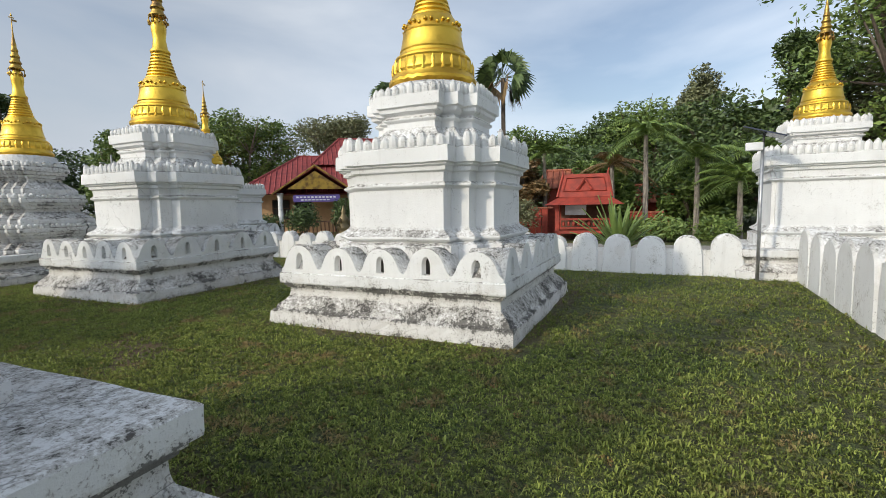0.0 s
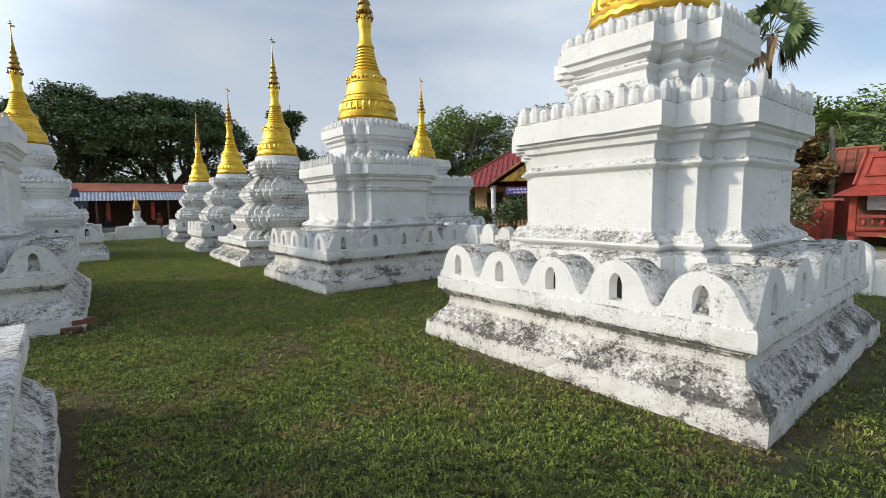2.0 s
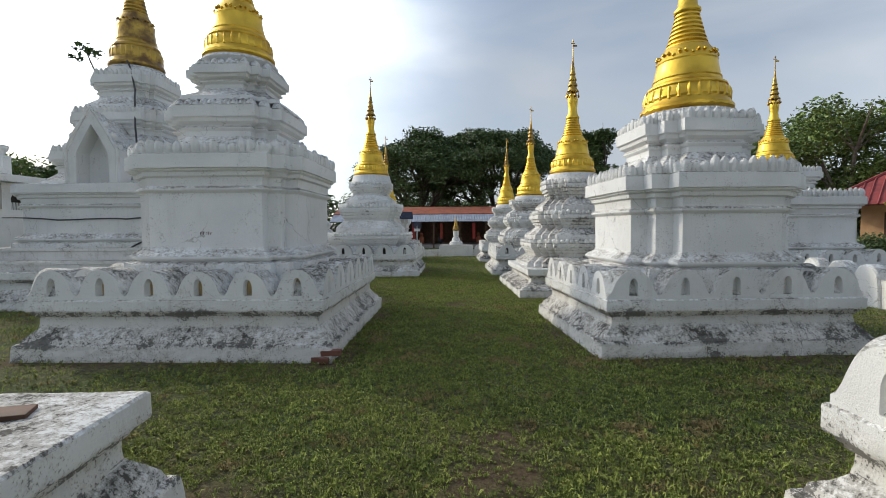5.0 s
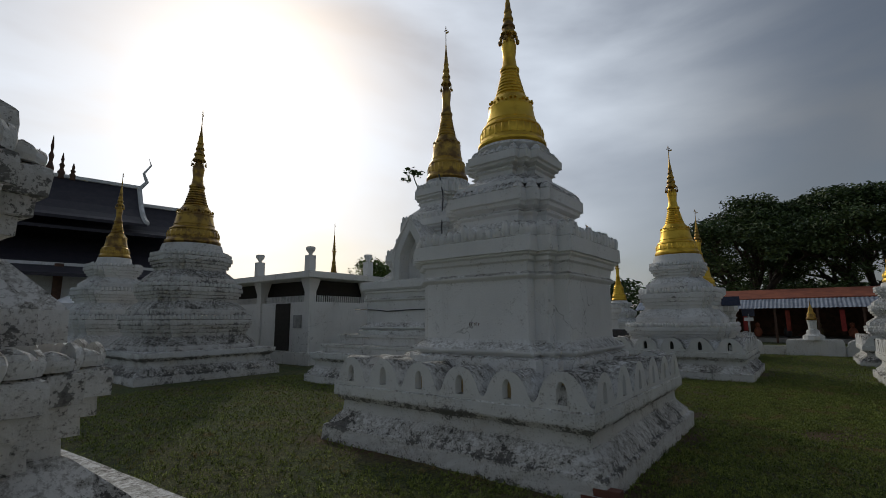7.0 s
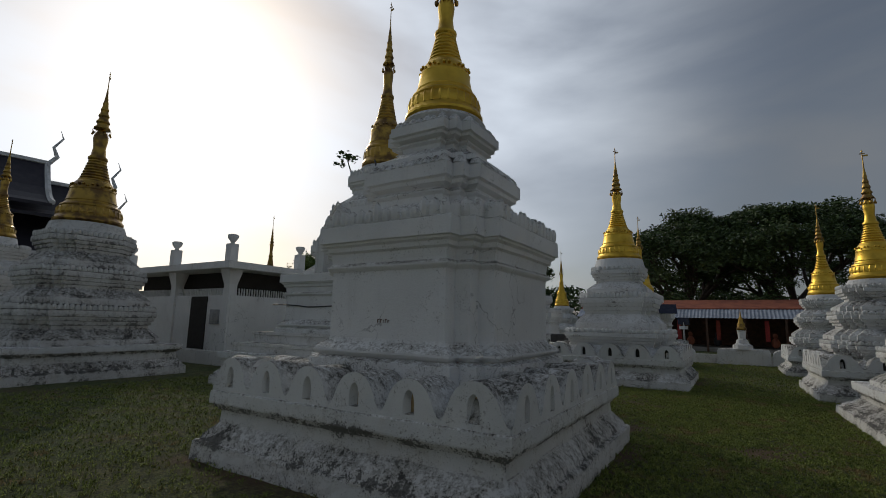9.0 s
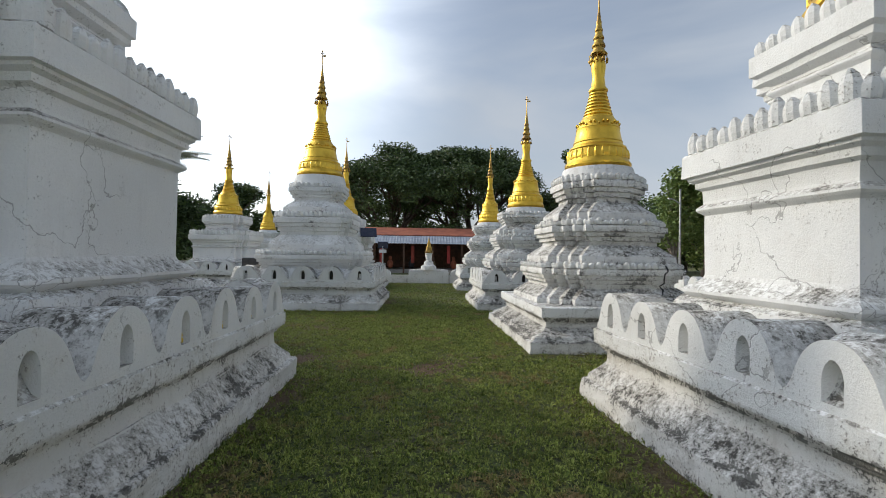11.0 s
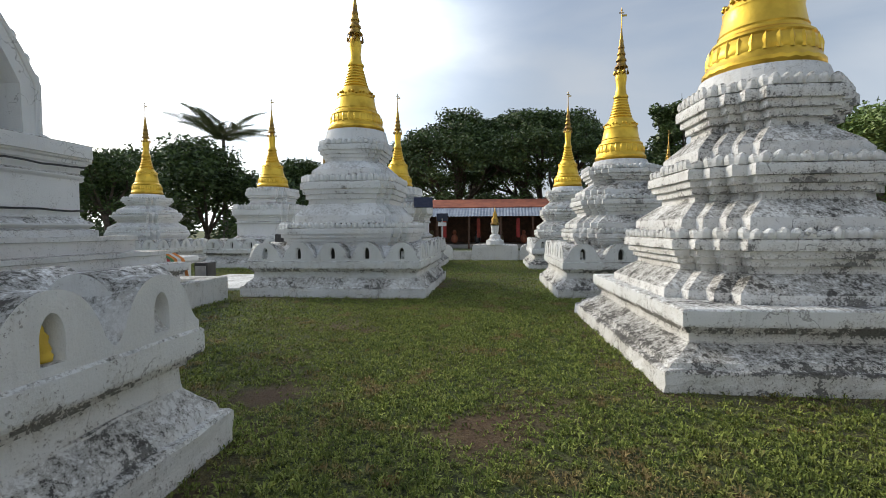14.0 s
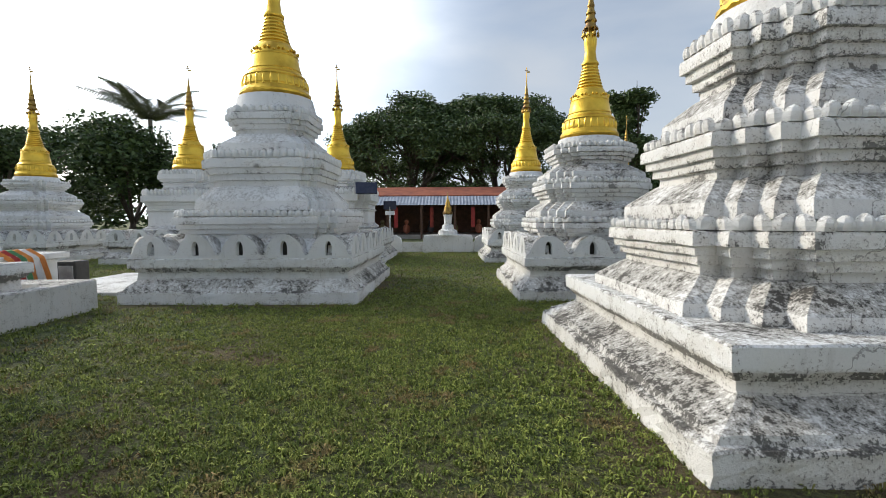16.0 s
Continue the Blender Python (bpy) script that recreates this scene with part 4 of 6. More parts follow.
for q in ((0, 1, 5, 4), (1, 2, 6, 5), (2, 3, 7, 6), (3, 0, 4, 7), (4, 5, 6, 7), (3, 2, 1, 0)):
    bm.faces.new([v[i] for i in q])
part("lower_roof", bm, TIMBER_RED, o)
bm = bmesh.new()
v = [bm.verts.new(p) for p in ((-1.0, -0.65, 1.72), (1.0, -0.65, 1.72), (0.82, -0.2, 2.62), (-0.82, -0.2, 2.62), (-1.0, 0.65, 1.72), (1.0, 0.65, 1.72), (0.82, 0.2, 2.62), (-0.82, 0.2, 2.62))]
for q in ((0, 1, 2, 3), (5, 4, 7, 6), (1, 5, 6, 2), (4, 0, 3, 7), (3, 2, 6, 7)):
    bm.faces.new([v[i] for i in q])
for s in (-1, 1):
    tube(bm, [(s * 1.02, -0.66, 1.72), (s * 0.84, -0.2, 2.66), (s * 0.88, -0.16, 2.85)], [0.05, 0.045, 0.015], 6)
tube(bm, [(-0.8, -0.56, 1.96), (0.8, -0.56, 1.96), (0.7, -0.3, 2.48), (-0.7, -0.3, 2.48), (-0.8, -0.56, 1.96)], [0.025] * 5, 4)
tube(bm, [(-0.28, -0.56, 2.0), (0, -0.36, 2.42), (0.28, -0.56, 2.0)], [0.06, 0.10, 0.06], 5)
part("upper_roof", bm, TIMBER_RED, o)
bm = bmesh.new()
block(bm, -1.1, -0.78, 0.3, 1.1, 0.75, 0.42)
block(bm, -1.05, -0.76, 0.82, 1.05, -0.70, 0.9)
block(bm, -1.05, -0.76, 0.5, 1.05, -0.70, 0.56)
for i in range(11):
    ball(bm, -0.95 + i * 0.19, -0.73, 0.68, 0.06, 1.6, 6)
part("balustrade", bm, TIMBER_RED, o)
bm = bmesh.new()
block(bm, -0.75, -0.3, 1.02, 0.05, -0.22, 1.40)
part("notice_board", bm, CLOTH_WHITE, o)
bm = bmesh.new()
block(bm, -1.0, 0.6, -0.1, 1.0, 0.68, 1.5)
part("back_panel", bm, TIMBER_BROWN, o)

for name, (x, y, w, h, turn) in (("timber_fence", (20.4, 6.1, 2.4, 1.3, -82)), ("timber_fence", (23.6, 1.2, 1.4, 1.0, -90))):
    o = thing(name, pose(x, y, 0, 0, 0, turn), "red-stained timber wall behind the garden", "fence")
    for i in range(int(w / 0.28)):
        bm = bmesh.new()
        block(bm, -w / 2 + i * 0.28, -0.03, -0.1, -w / 2 + i * 0.28 + 0.265, 0.03, h, 0.006)
        part("plank", bm, TIMBER_RED, o)
    bm = bmesh.new()
    block(bm, -w / 2 - 0.05, -0.08, h - 0.02, w / 2 + 0.05, 0.08, h + 0.05)
    part("coping", bm, RUST, o)
for x, y, z in ((24.4, 5.2, 2.3), (27.0, 1.4, 1.5)):
    o = thing("timber_hut", pose(x, y, 0, 0, 0, -80), "small red timber hut with brown roof under trees", "hut")
    bm = bmesh.new()
    block(bm, -1.0, -0.8, -0.1, 1.0, 0.8, z)
    part("wall", bm, TIMBER_RED, o)
    tile_roof("roof", o, 2.6, 2.4, z - 0.05, z + 0.9, 0.4, RUST)

o = thing("house", pose(25.4, 20.6, 0, 0, 0, -48), "ochre house with red tiled roofs and columned porch", "house")
bm = bmesh.new()
block(bm, -5.0, -3.0, -0.1, 6.0, 4.0, 2.5)
part("wall", bm, WALL_ORANGE, o)
tile_roof("roof", o, 13.5, 10.0, 2.35, 5.0, 3.6, ROOF_RED).location = (0.5, 0.3, 0)
tile_roof("upper_roof", o, 9.0, 6.0, 4.3, 6.4, 2.0, ROOF_RED).location = (2.6, 1.5, 0)
bm = bmesh.new()
v = [bm.verts.new(p) for p in ((-2.0, -6.0, 2.3), (2.4, -6.0, 2.3), (0.2, -6.0, 3.75), (0.2, -2.0, 3.75), (-2.0, -2.0, 2.3), (2.4, -2.0, 2.3))]
for q in ((0, 2, 3, 4), (1, 5, 3, 2), (0, 4, 5, 1)):
    bm.faces.new([v[i] for i in q])
part("porch_roof", bm, ROOF_RED, o)
bm = bmesh.new()
v = [bm.verts.new(p) for p in ((-1.3, -6.02, 2.55), (1.7, -6.02, 2.55), (0.2, -6.02, 3.55))]
bm.faces.new(v)
r = bmesh.ops.extrude_face_region(bm, geom=bm.faces[:])
for q in r["geom"]:
    if isinstance(q, bmesh.types.BMVert):
        q.co.y -= 0.05
tube(bm, [(-2.1, -6.05, 2.28), (0.2, -6.05, 3.85), (2.5, -6.05, 2.28)], [0.06, 0.07, 0.06], 5)
part("gable", bm, GOLD_AGED, o, "carved gilded gable")
for x in (-1.7, 2.1):
    bm = bmesh.new()
    turned(bm, [(0.2, -0.1), (0.2, 0.15), (0.14, 0.2), (0.13, 2.1), (0.17, 2.2), (0.19, 2.35)], 14)
    c = part("column", bm, PLASTER, o, "", True)
    c.location = (x, -5.7, 0)
bm = bmesh.new()
block(bm, -1.0, -5.95, 1.85, 1.5, -5.88, 2.25)
part("sign_board", bm, SIGN_BLUE, o, "violet sign with illegible pale lettering")
for count, x, w, z, tall in ((11, -0.85, 0.13, 2.07, 0.08), (8, -0.6, 0.14, 1.93, 0.06)):
    for i in range(count):
        bm = bmesh.new()
        block(bm, x + i * 0.2, -5.965, z, x + i * 0.2 + w, -5.951, z + tall)
        part("lettering", bm, CLOTH_WHITE, o)
# windows are flat near-black panels, the rooms' shade painted on
for x in (-4.2, -2.9, 3.4):
    bm = bmesh.new()
    block(bm, x, -3.05, 0.9, x + 0.9, -2.98, 2.0)
    w = part("window", bm, OPENING_SHADE, o)
    bm = bmesh.new()
    for px in (x - 0.06, x + 0.42, x + 0.9):
        block(bm, px, -3.09, 0.85, px + 0.06, -3.03, 2.05)
    for pz in (0.85, 1.5, 2.0):
        block(bm, x - 0.05, -3.085, pz, x + 0.95, -3.035, pz + 0.05)
    part("frame", bm, TIMBER_BROWN, w)
bm = bmesh.new()
block(bm, -0.6, -3.06, 0, 1.0, -2.98, 2.1)
part("door", bm, TIMBER_BROWN, o)
bm = bmesh.new()
for i in range(16):
    block(bm, -1.6 + i * 0.22, -5.75, 0.0, -1.54 + i * 0.22, -5.69, 0.72)
block(bm, -1.65, -5.78, 0.7, 2.05, -5.66, 0.78)
part("balustrade", bm, TIMBER_BROWN, o)
for c in o.children:
    if c.name.split(".")[0] in ("porch_roof", "gable", "column", "sign_board", "lettering", "balustrade"):
        c.location.x -= 1.9

# statue in front of the house
bm = bmesh.new()
turned(bm, [(0.55, -0.1), (0.55, 0.35), (0.42, 0.45), (0.5, 0.7), (0.55, 0.85), (0.3, 0.95), (0.34, 1.2), (0.36, 1.45), (0.22, 1.6), (0.14, 1.75), (0.17, 1.9), (0.12, 2.05), (0.03, 2.35)], 16)
for s in (-1, 1):
    tube(bm, [(s * 0.3, 0, 1.4), (s * 0.62, 0, 1.15), (s * 0.5, -0.1, 0.8)], [0.1, 0.09, 0.07], 6)
part("statue", bm, PINK_GREY, None, "", True).matrix_world = pose(17.6, 14.2, 0) @ Matrix.Scale(0.68, 4)
tagged(bpy.data.objects["statue"], "gilded bronze temple statue on a round base", "statue")

# flag pole
o = thing("flag_pole", pose(13.2, 15.0, 0), "thin white pole with a furled flag", "pole")
bm = bmesh.new()
tube(bm, [(0, 0, -0.1), (0.03, 0, 2.5)], [0.035, 0.025], 8)
part("pole", bm, CLOTH_WHITE, o)
bm = bmesh.new()
tube(bm, [(0.05, 0, 2.45), (0.1, 0, 2.2), (0.07, 0, 1.9)], [0.02, 0.07, 0.03], 6)
part("flag", bm, CLOTH_RED, o)

# ---- paving outside the wall ----
raw("road", [(11.6, -30, 0.012), (17.2, -30, 0.012), (17.2, 60, 0.012), (11.6, 60, 0.012), (11.6, -30, -0.1), (17.2, -30, -0.1), (17.2, 60, -0.1), (11.6, 60, -0.1)],
    [(0, 1, 2, 3), (4, 5, 1, 0), (5, 6, 2, 1), (6, 7, 3, 2), (7, 4, 0, 3)], PAVE, None, "worn grey-brown concrete lane outside the wall")
tagged(bpy.data.objects["road"], "", "road", "", "structure")

# ---- white pavilion with urns ----
o = thing("white_pavilion", pose(-10.9, 13.2, 0), "low white flat-roofed building with dark openings and urns", "building")
bm = bmesh.new()
block(bm, -6.5, 0, -0.1, 0, 0.15, 2.15)
block(bm, -0.15, 0.15, -0.1, 0, 5.6, 2.15)
part("wall", bm, PLASTER, o)
# solid near-black block under the roof stands in for the shaded interior
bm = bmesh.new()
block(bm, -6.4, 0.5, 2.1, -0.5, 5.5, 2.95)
part("interior_shade", bm, OPENING_SHADE, o)
bm = bmesh.new()
block(bm, -7.0, -0.45, 2.95, 0.45, 6.0, 3.17, 0.02)
part("roof_slab", bm, PLASTER_OLD, o)
for x, y in ((-0.16, -0.01), (-3.2, -0.01), (-6.3, -0.01), (-0.16, 2.6), (-0.16, 5.3)):
    bm = bmesh.new()
    stepped(bm, [(0.17, -0.1), (0.17, 0.12), (0.14, 0.15), (0.14, 2.5), (0.2, 2.75), (0.24, 2.96)], 0, 0, 1, 1, 0.2, 0.002, 1)
    bm.transform(Matrix.Translation((x, y + 0.08, 0)))
    part("pillar", bm, PLASTER, o)
for x, y in ((-6.3, -0.1), (-3.2, -0.1), (0.0, -0.1), (0.0, 2.6), (0.0, 5.2)):
    bm = bmesh.new()
    block(bm, x - 0.14, y - 0.14, 3.16, x + 0.14, y + 0.14, 3.75, 0.02)
    q = part("roof_post", bm, PLASTER, o)
    bm = bmesh.new()
    turned(bm, [(0.08, 3.74), (0.06, 3.8), (0.15, 3.92), (0.17, 4.02), (0.12, 4.05), (0.02, 4.06)], 12)
    bm.transform(Matrix.Translation((x, y, 0)))
    part("urn", bm, PLASTER_OLD, q, "", True)
bm = bmesh.new()
for i in range(64):
    x = -6.3 + i * 0.095
    block(bm, x, 0.03, 2.15, x + 0.03, 0.07, 2.38)
for i in range(54):
    y = 0.3 + i * 0.095
    block(bm, -0.09, y, 2.15, -0.05, y + 0.03, 2.38)
tagged(part("grille", bm, PLASTER, o), kind="stuff")
# thin near-black panel on the wall: the doorway's shade as colour
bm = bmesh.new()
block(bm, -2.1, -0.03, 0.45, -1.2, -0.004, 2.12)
part("doorway_shade", bm, OPENING_SHADE, o)
bm = bmesh.new()
block(bm, -0.95, -0.05, 1.25, -0.5, -0.004, 1.7)
part("meter_box", bm, METAL_GREY, o)
bm = bmesh.new()
block(bm, -6.5, -0.12, -0.1, 0.1, -0.004, 0.42, 0.02)
part("plinth_step", bm, PLASTER_FOOT, o)

# ---- temple hall with dark tiered roofs ----
o = thing("temple_hall", pose(-30.0, 6.0, 0, 0, 0, 80), "large temple hall with dark tiled roofs and white eaves", "temple")
bm = bmesh.new()
block(bm, -9, -4.2, -0.1, 10.4, 4.2, 4.3)
part("wall", bm, PLASTER_OLD, o)


def hall_roof(x0, x1, half, z0, z1, sag):
    bm = bmesh.new()
    rings = []
    for x in (x0, x1):
        ring = []
        for s in (-1, 1):
            for k in range(6):
                f = k / 5 if s < 0 else 1 - k / 5
                ring.append((x, s * half * (1 - f), z0 + (z1 - z0) * f - sag * math.sin(math.pi * f)))
        ring += [(x, s * half * (1 - f), z0 + (z1 - z0) * f - sag * math.sin(math.pi * f) - 0.15) for s, f in ((1, 0), (1, 0.5), (1, 0.97), (-1, 0.97), (-1, 0.5), (-1, 0))]
        rings.append(ring)
    loft(bm, rings)
    bmesh.ops.recalc_face_normals(bm, faces=bm.faces[:])
    q = part("roof", bm, ROOF_DARK, o)
    bm = bmesh.new()
    for x in (x0, x1):
        for s in (-1, 1):
            tube(bm, [(x, s * half * (1 - k / 5), z0 + (z1 - z0) * k / 5 - sag * math.sin(math.pi * k / 5) + 0.05) for k in range(6)], [0.13] * 6, 5)
    tube(bm, [(x0, 0, z1 + 0.08), (x1, 0, z1 + 0.08)], [0.14, 0.14], 5)
    part("ridge_trim", bm, PLASTER, q)
    for x, s in ((x0, -1), (x1, 1)):
        bm = bmesh.new()
        tube(bm, [(x, 0, z1), (x + s * 0.35, 0, z1 + 0.5), (x + s * 0.15, 0, z1 + 1.0), (x + s * 0.5, 0, z1 + 1.6), (x + s * 0.35, 0, z1 + 2.0)], [0.13, 0.12, 0.08, 0.05, 0.02], 6)
        part("roof_finial", bm, PLASTER_OLD, q)


hall_roof(0.2, 7.6, 3.6, 6.7, 9.45, 0.5)
hall_roof(-8.5, 10.4, 3.4, 6.2, 8.4, 0.5)
hall_roof(-9.0, 10.9, 5.6, 3.7, 6.6, 0.4)
for i, hh in enumerate((0.9, 1.4, 2.3, 1.4, 0.9)):
    bm = bmesh.new()
    turned(bm, [(0.16, 9.35), (0.18, 9.45 + hh * 0.2), (0.08, 9.45 + hh * 0.35), (0.13, 9.45 + hh * 0.5), (0.05, 9.45 + hh * 0.6), (0.08, 9.45 + hh * 0.72), (0.015, 9.45 + hh)], 8)
    bm.transform(Matrix.Translation((2.4 + i * 0.5, 0, 0)))
    part("ridge_spire", bm, TIMBER_BROWN, o)
# hall windows: near-black panels with the inner shade as their colour
for i in range(7):
    bm = bmesh.new()
    x = -8 + i * 2.55
    block(bm, x, -4.28, 0.6, x + 1.3, -4.21, 2.35)
    w = part("window", bm, OPENING_SHADE, o)
    bm = bmesh.new()
    tube(bm, [(x - 0.1, -4.3, 0.5), (x - 0.1, -4.3, 2.3), (x + 0.25, -4.3, 2.8), (x + 0.65, -4.3, 3.5), (x + 1.05, -4.3, 2.8), (x + 1.4, -4.3, 2.3), (x + 1.4, -4.3, 0.5)], [0.12, 0.12, 0.2, 0.06, 0.2, 0.12, 0.12], 5)
    part("carved_frame", bm, TIMBER_BROWN, w)
    bm = bmesh.new()
    block(bm, x + 1.75, -4.36, -0.1, x + 2.1, -4.21, 4.25)
    part("pilaster", bm, TIMBER_BROWN, o)

# white tent before the hall
o = thing("marquee", pose(-21.8, 9.6, 0), "small white peaked tent before the temple hall", "tent")
bm = bmesh.new()
loft(bm, [[(s * r, t * r, z) for s, t in ((-1, -1), (1, -1), (1, 1), (-1, 1))] for r, z in ((1.25, 2.05), (1.25, 2.25), (0.75, 2.45), (0.35, 2.7), (0.03, 3.1))])
part("canopy", bm, CLOTH_WHITE, o)
for s in (-1, 1):
    for t in (-1, 1):
        bm = bmesh.new()
        tube(bm, [(s * 1.2, t * 1.2, -0.1), (s * 1.2, t * 1.2, 2.1)], [0.03, 0.03], 6)
        part("leg", bm, METAL_GREY, o)

# ---- the cracked chedi: niche, cables, platform, offerings ----
for gx, gy, gturn in ((-4.75, 11.42, 0), (-3.20, 13.35, 90)):
    o = thing("gable_niche", pose(gx, gy, 2.46, 0, 0, gturn), "white pointed gable framing an arched niche", "niche")
    bm = bmesh.new()
    loft(bm, [[(-0.62, y, 0), (0.62, y, 0), (0.6, y, 0.9), (0.34, y, 1.35), (0, y, 1.9), (-0.34, y, 1.35), (-0.6, y, 0.9)] for y in (0.34, 0.9)])
    part("back_slab", bm, PLASTER_OLD, o)
    for sgn in (-1, 1):
        bm = bmesh.new()
        loft(bm, [[(sgn * 0.66, y, 0), (sgn * 0.64, y, 0.9), (sgn * 0.36, y, 1.42), (0, y, 2.0), (0, y, 1.62), (sgn * 0.2, y, 1.25), (sgn * 0.4, y, 0.85), (sgn * 0.42, y, 0)] for y in (0.0, 0.36)])
        bmesh.ops.recalc_face_normals(bm, faces=bm.faces[:])
        part("jamb", bm, PLASTER_BODY, o)
    bm = bmesh.new()
    for sgn in (-1, 1):
        tube(bm, [(sgn * 0.66, 0, 0), (sgn * 0.66, 0, 0.9), (sgn * 0.40, 0, 1.42), (0, 0, 2.1)], [0.05, 0.055, 0.05, 0.02], 6)
        for z, x in ((1.0, 0.64), (1.3, 0.5), (1.62, 0.3)):
            ball(bm, sgn * x, 0.05, z, 0.09, 1.3, 6)
    part("flame_frame", bm, PLASTER_OLD, o)
    o.scale = (0.8, 1, 0.72)


def cable(name, pts, r, label):
    o = thing(name, pose(0, 0, 0), label, "cable")
    bm = bmesh.new()
    places = []
    for i in range(len(pts) - 1):
        for k in range(6):
            f = k / 6
            p = Vector(pts[i]).lerp(Vector(pts[i + 1]), f)
            places.append(p + noise.noise_vector(p * 2.2) * 0.045)
    places.append(Vector(pts[-1]))
    tube(bm, places, [r] * len(places), 5)
    part("strand", bm, BLACK, o)


KX, KY = -5.0, 13.23
cable("power_cable", [(KX + 1.4, KY - 1.74, 0.95), (KX + 1.35, KY - 1.77, 1.7), (KX + 1.32, KY - 1.78, 2.1), (KX + 1.30, KY - 1.88, 2.5), (KX + 0.75, KY - 1.25, 3.35), (KX + 0.5, KY - 0.82, 4.6), (KX + 0.2, KY - 0.62, 5.3)], 0.02, "black cable running up the cracked chedi")
cable("power_cable", [(KX - 1.9, KY - 1.92, 1.02), (KX - 0.6, KY - 1.92, 0.96), (KX + 0.7, KY - 1.92, 0.99), (KX + 1.5, KY - 1.90, 1.35)], 0.018, "black cable sagging along the chedi's base")
cable("power_cable", [(KX - 1.7, KY - 1.75, 1.78), (KX, KY - 1.75, 1.73), (KX + 1.3, KY - 1.75, 1.76)], 0.014, "black cable along the chedi wall")
cable("power_cable", [(KX + 1.75, KY - 1.6, 1.55), (KX + 1.76, KY, 1.52), (KX + 1.76, KY + 1.3, 1.53)], 0.014, "black cable along the chedi wall")
cable("power_cable", [(KX + 1.80, KY - 1.6, 2.16), (KX + 1.80, KY, 2.10), (KX + 1.80, KY + 1.3, 2.14)], 0.014, "black cable under the chedi cornice")

o = thing("step_platform", pose(0, 0, 0), "stepped stained plaster platform beside the cracked chedi", "platform")
for i, (x0, y0, x1, y1, z) in enumerate(((-2.39, 11.3, -2.15, 15.85, 0.42), (-7.6, 15.84, -2.15, 16.3, 0.42))):
    bm = bmesh.new()
    block(bm, x0, y0, -0.1, x1, y1, z, 0.02)
    part("step", bm, PLASTER_MOULD, o)
for j, (i0, z0, z1) in enumerate(((0.32, 0.72, 0.92), (0.62, 0.9, 1.16))):
    bm = bmesh.new()
    h = 2.6 - i0
    stepped(bm, [(h, z0 - 0.02), (h, z1 - 0.07), (h + 0.03, z1 - 0.06), (h + 0.03, z1), (h - 0.3, z1 + 0.003)], 0, 0, 1, 1, 0.15, 0.01, 66 + j)
    bm.transform(Matrix.Translation((KX, KY, 0)))
    part("step", bm, PLASTER_MOULD, o)

o = thing("offering_table", pose(-4.4, 16.95, 0), "low white offering table hung with bright cloth sashes", "table")
bm = bmesh.new()
block(bm, -0.75, -0.5, -0.1, 0.75, 0.5, 0.62, 0.03)
part("table_block", bm, PLASTER_OLD, o)
bm = bmesh.new()
block(bm, -0.85, -0.6, 0.62, 0.85, 0.6, 0.72, 0.02)
part("table_top", bm, PLASTER_OLD, o)
for i, mt in enumerate((CLOTH_ORANGE, CLOTH_RED, CLOTH_GREEN, CLOTH_ORANGE, CLOTH_WHITE, CLOTH_ORANGE)):
    bm = bmesh.new()
    y = -0.45 + i * 0.1
    pts = [(0.3 + 0.07 * i, y - 0.1, 0.76), (0.72, y - 0.06, 0.78), (0.9, y - 0.03, 0.66), (0.91 + 0.02 * (i % 3), y, 0.40), (0.95 + 0.06 * (i % 2), y + 0.03, 0.03)]
    rings = []
    for k, p in enumerate(pts):
        rings.append([(p[0], p[1] - 0.05, p[2]), (p[0] + 0.03, p[1], p[2] + 0.03), (p[0], p[1] + 0.05, p[2]), (p[0] - 0.03, p[1], p[2] - 0.01)])
    loft(bm, rings)
    part("sash", bm, mt, o, "hanging cloth sash")
bm = bmesh.new()
for k in range(10):
    ball(bm, -0.6 + k * 0.11, -0.4 + 0.05 * (k % 3), 0.76, 0.05, 0.8, 6)
part("flower_garland", bm, CLOTH_YELLOW, o)
o = thing("loudspeaker", pose(-3.05, 17.0, 0), "black box speaker beside the offering table", "speaker")
bm = bmesh.new()
block(bm, -0.14, -0.14, -0.02, 0.14, 0.14, 0.62, 0.02)
part("cabinet", bm, BLACK, o)
bm = bmesh.new()
block(bm, -0.11, -0.155, 0.05, 0.11, -0.138, 0.55, 0.005)
part("grille", bm, METAL_GREY, o)
o = thing("paving_slab", pose(-3.3, 18.6, 0), "flat white concrete slab beside the chedi", "slab")
bm = bmesh.new()
block(bm, -1.2, -1.2, -0.1, 1.1, 1.6, 0.06, 0.02)
part("slab", bm, PLASTER, o)
o = thing("loudspeaker", pose(-2.55, 19.6, 0), "tall black speaker stack by a chedi", "speaker")
bm = bmesh.new()
block(bm, -0.25, -0.2, -0.02, 0.25, 0.2, 1.15, 0.03)
part("cabinet", bm, BLACK, o)
o = thing("solar_module", pose(0.35, 23.15, 2.1, 55, 0, 12), "dark solar panel leaning on a chedi's cornice", "solar module")
bm = bmesh.new()
block(bm, -0.3, -0.2, -0.015, 0.3, 0.2, 0.015, 0.004)
part("panel", bm, SOLAR, o)

# exposed bricks where a footing has lost its plaster
brick_me = None
bm = bmesh.new()
block(bm, -0.11, -0.05, -0.032, 0.11, 0.05, 0.032, 0.006)
brick_me = mesh_of("brick", bm, BRICK)
chedis = [q for q in bpy.data.objects if q.name.split(".")[0] == "chedi" and q.parent is None]


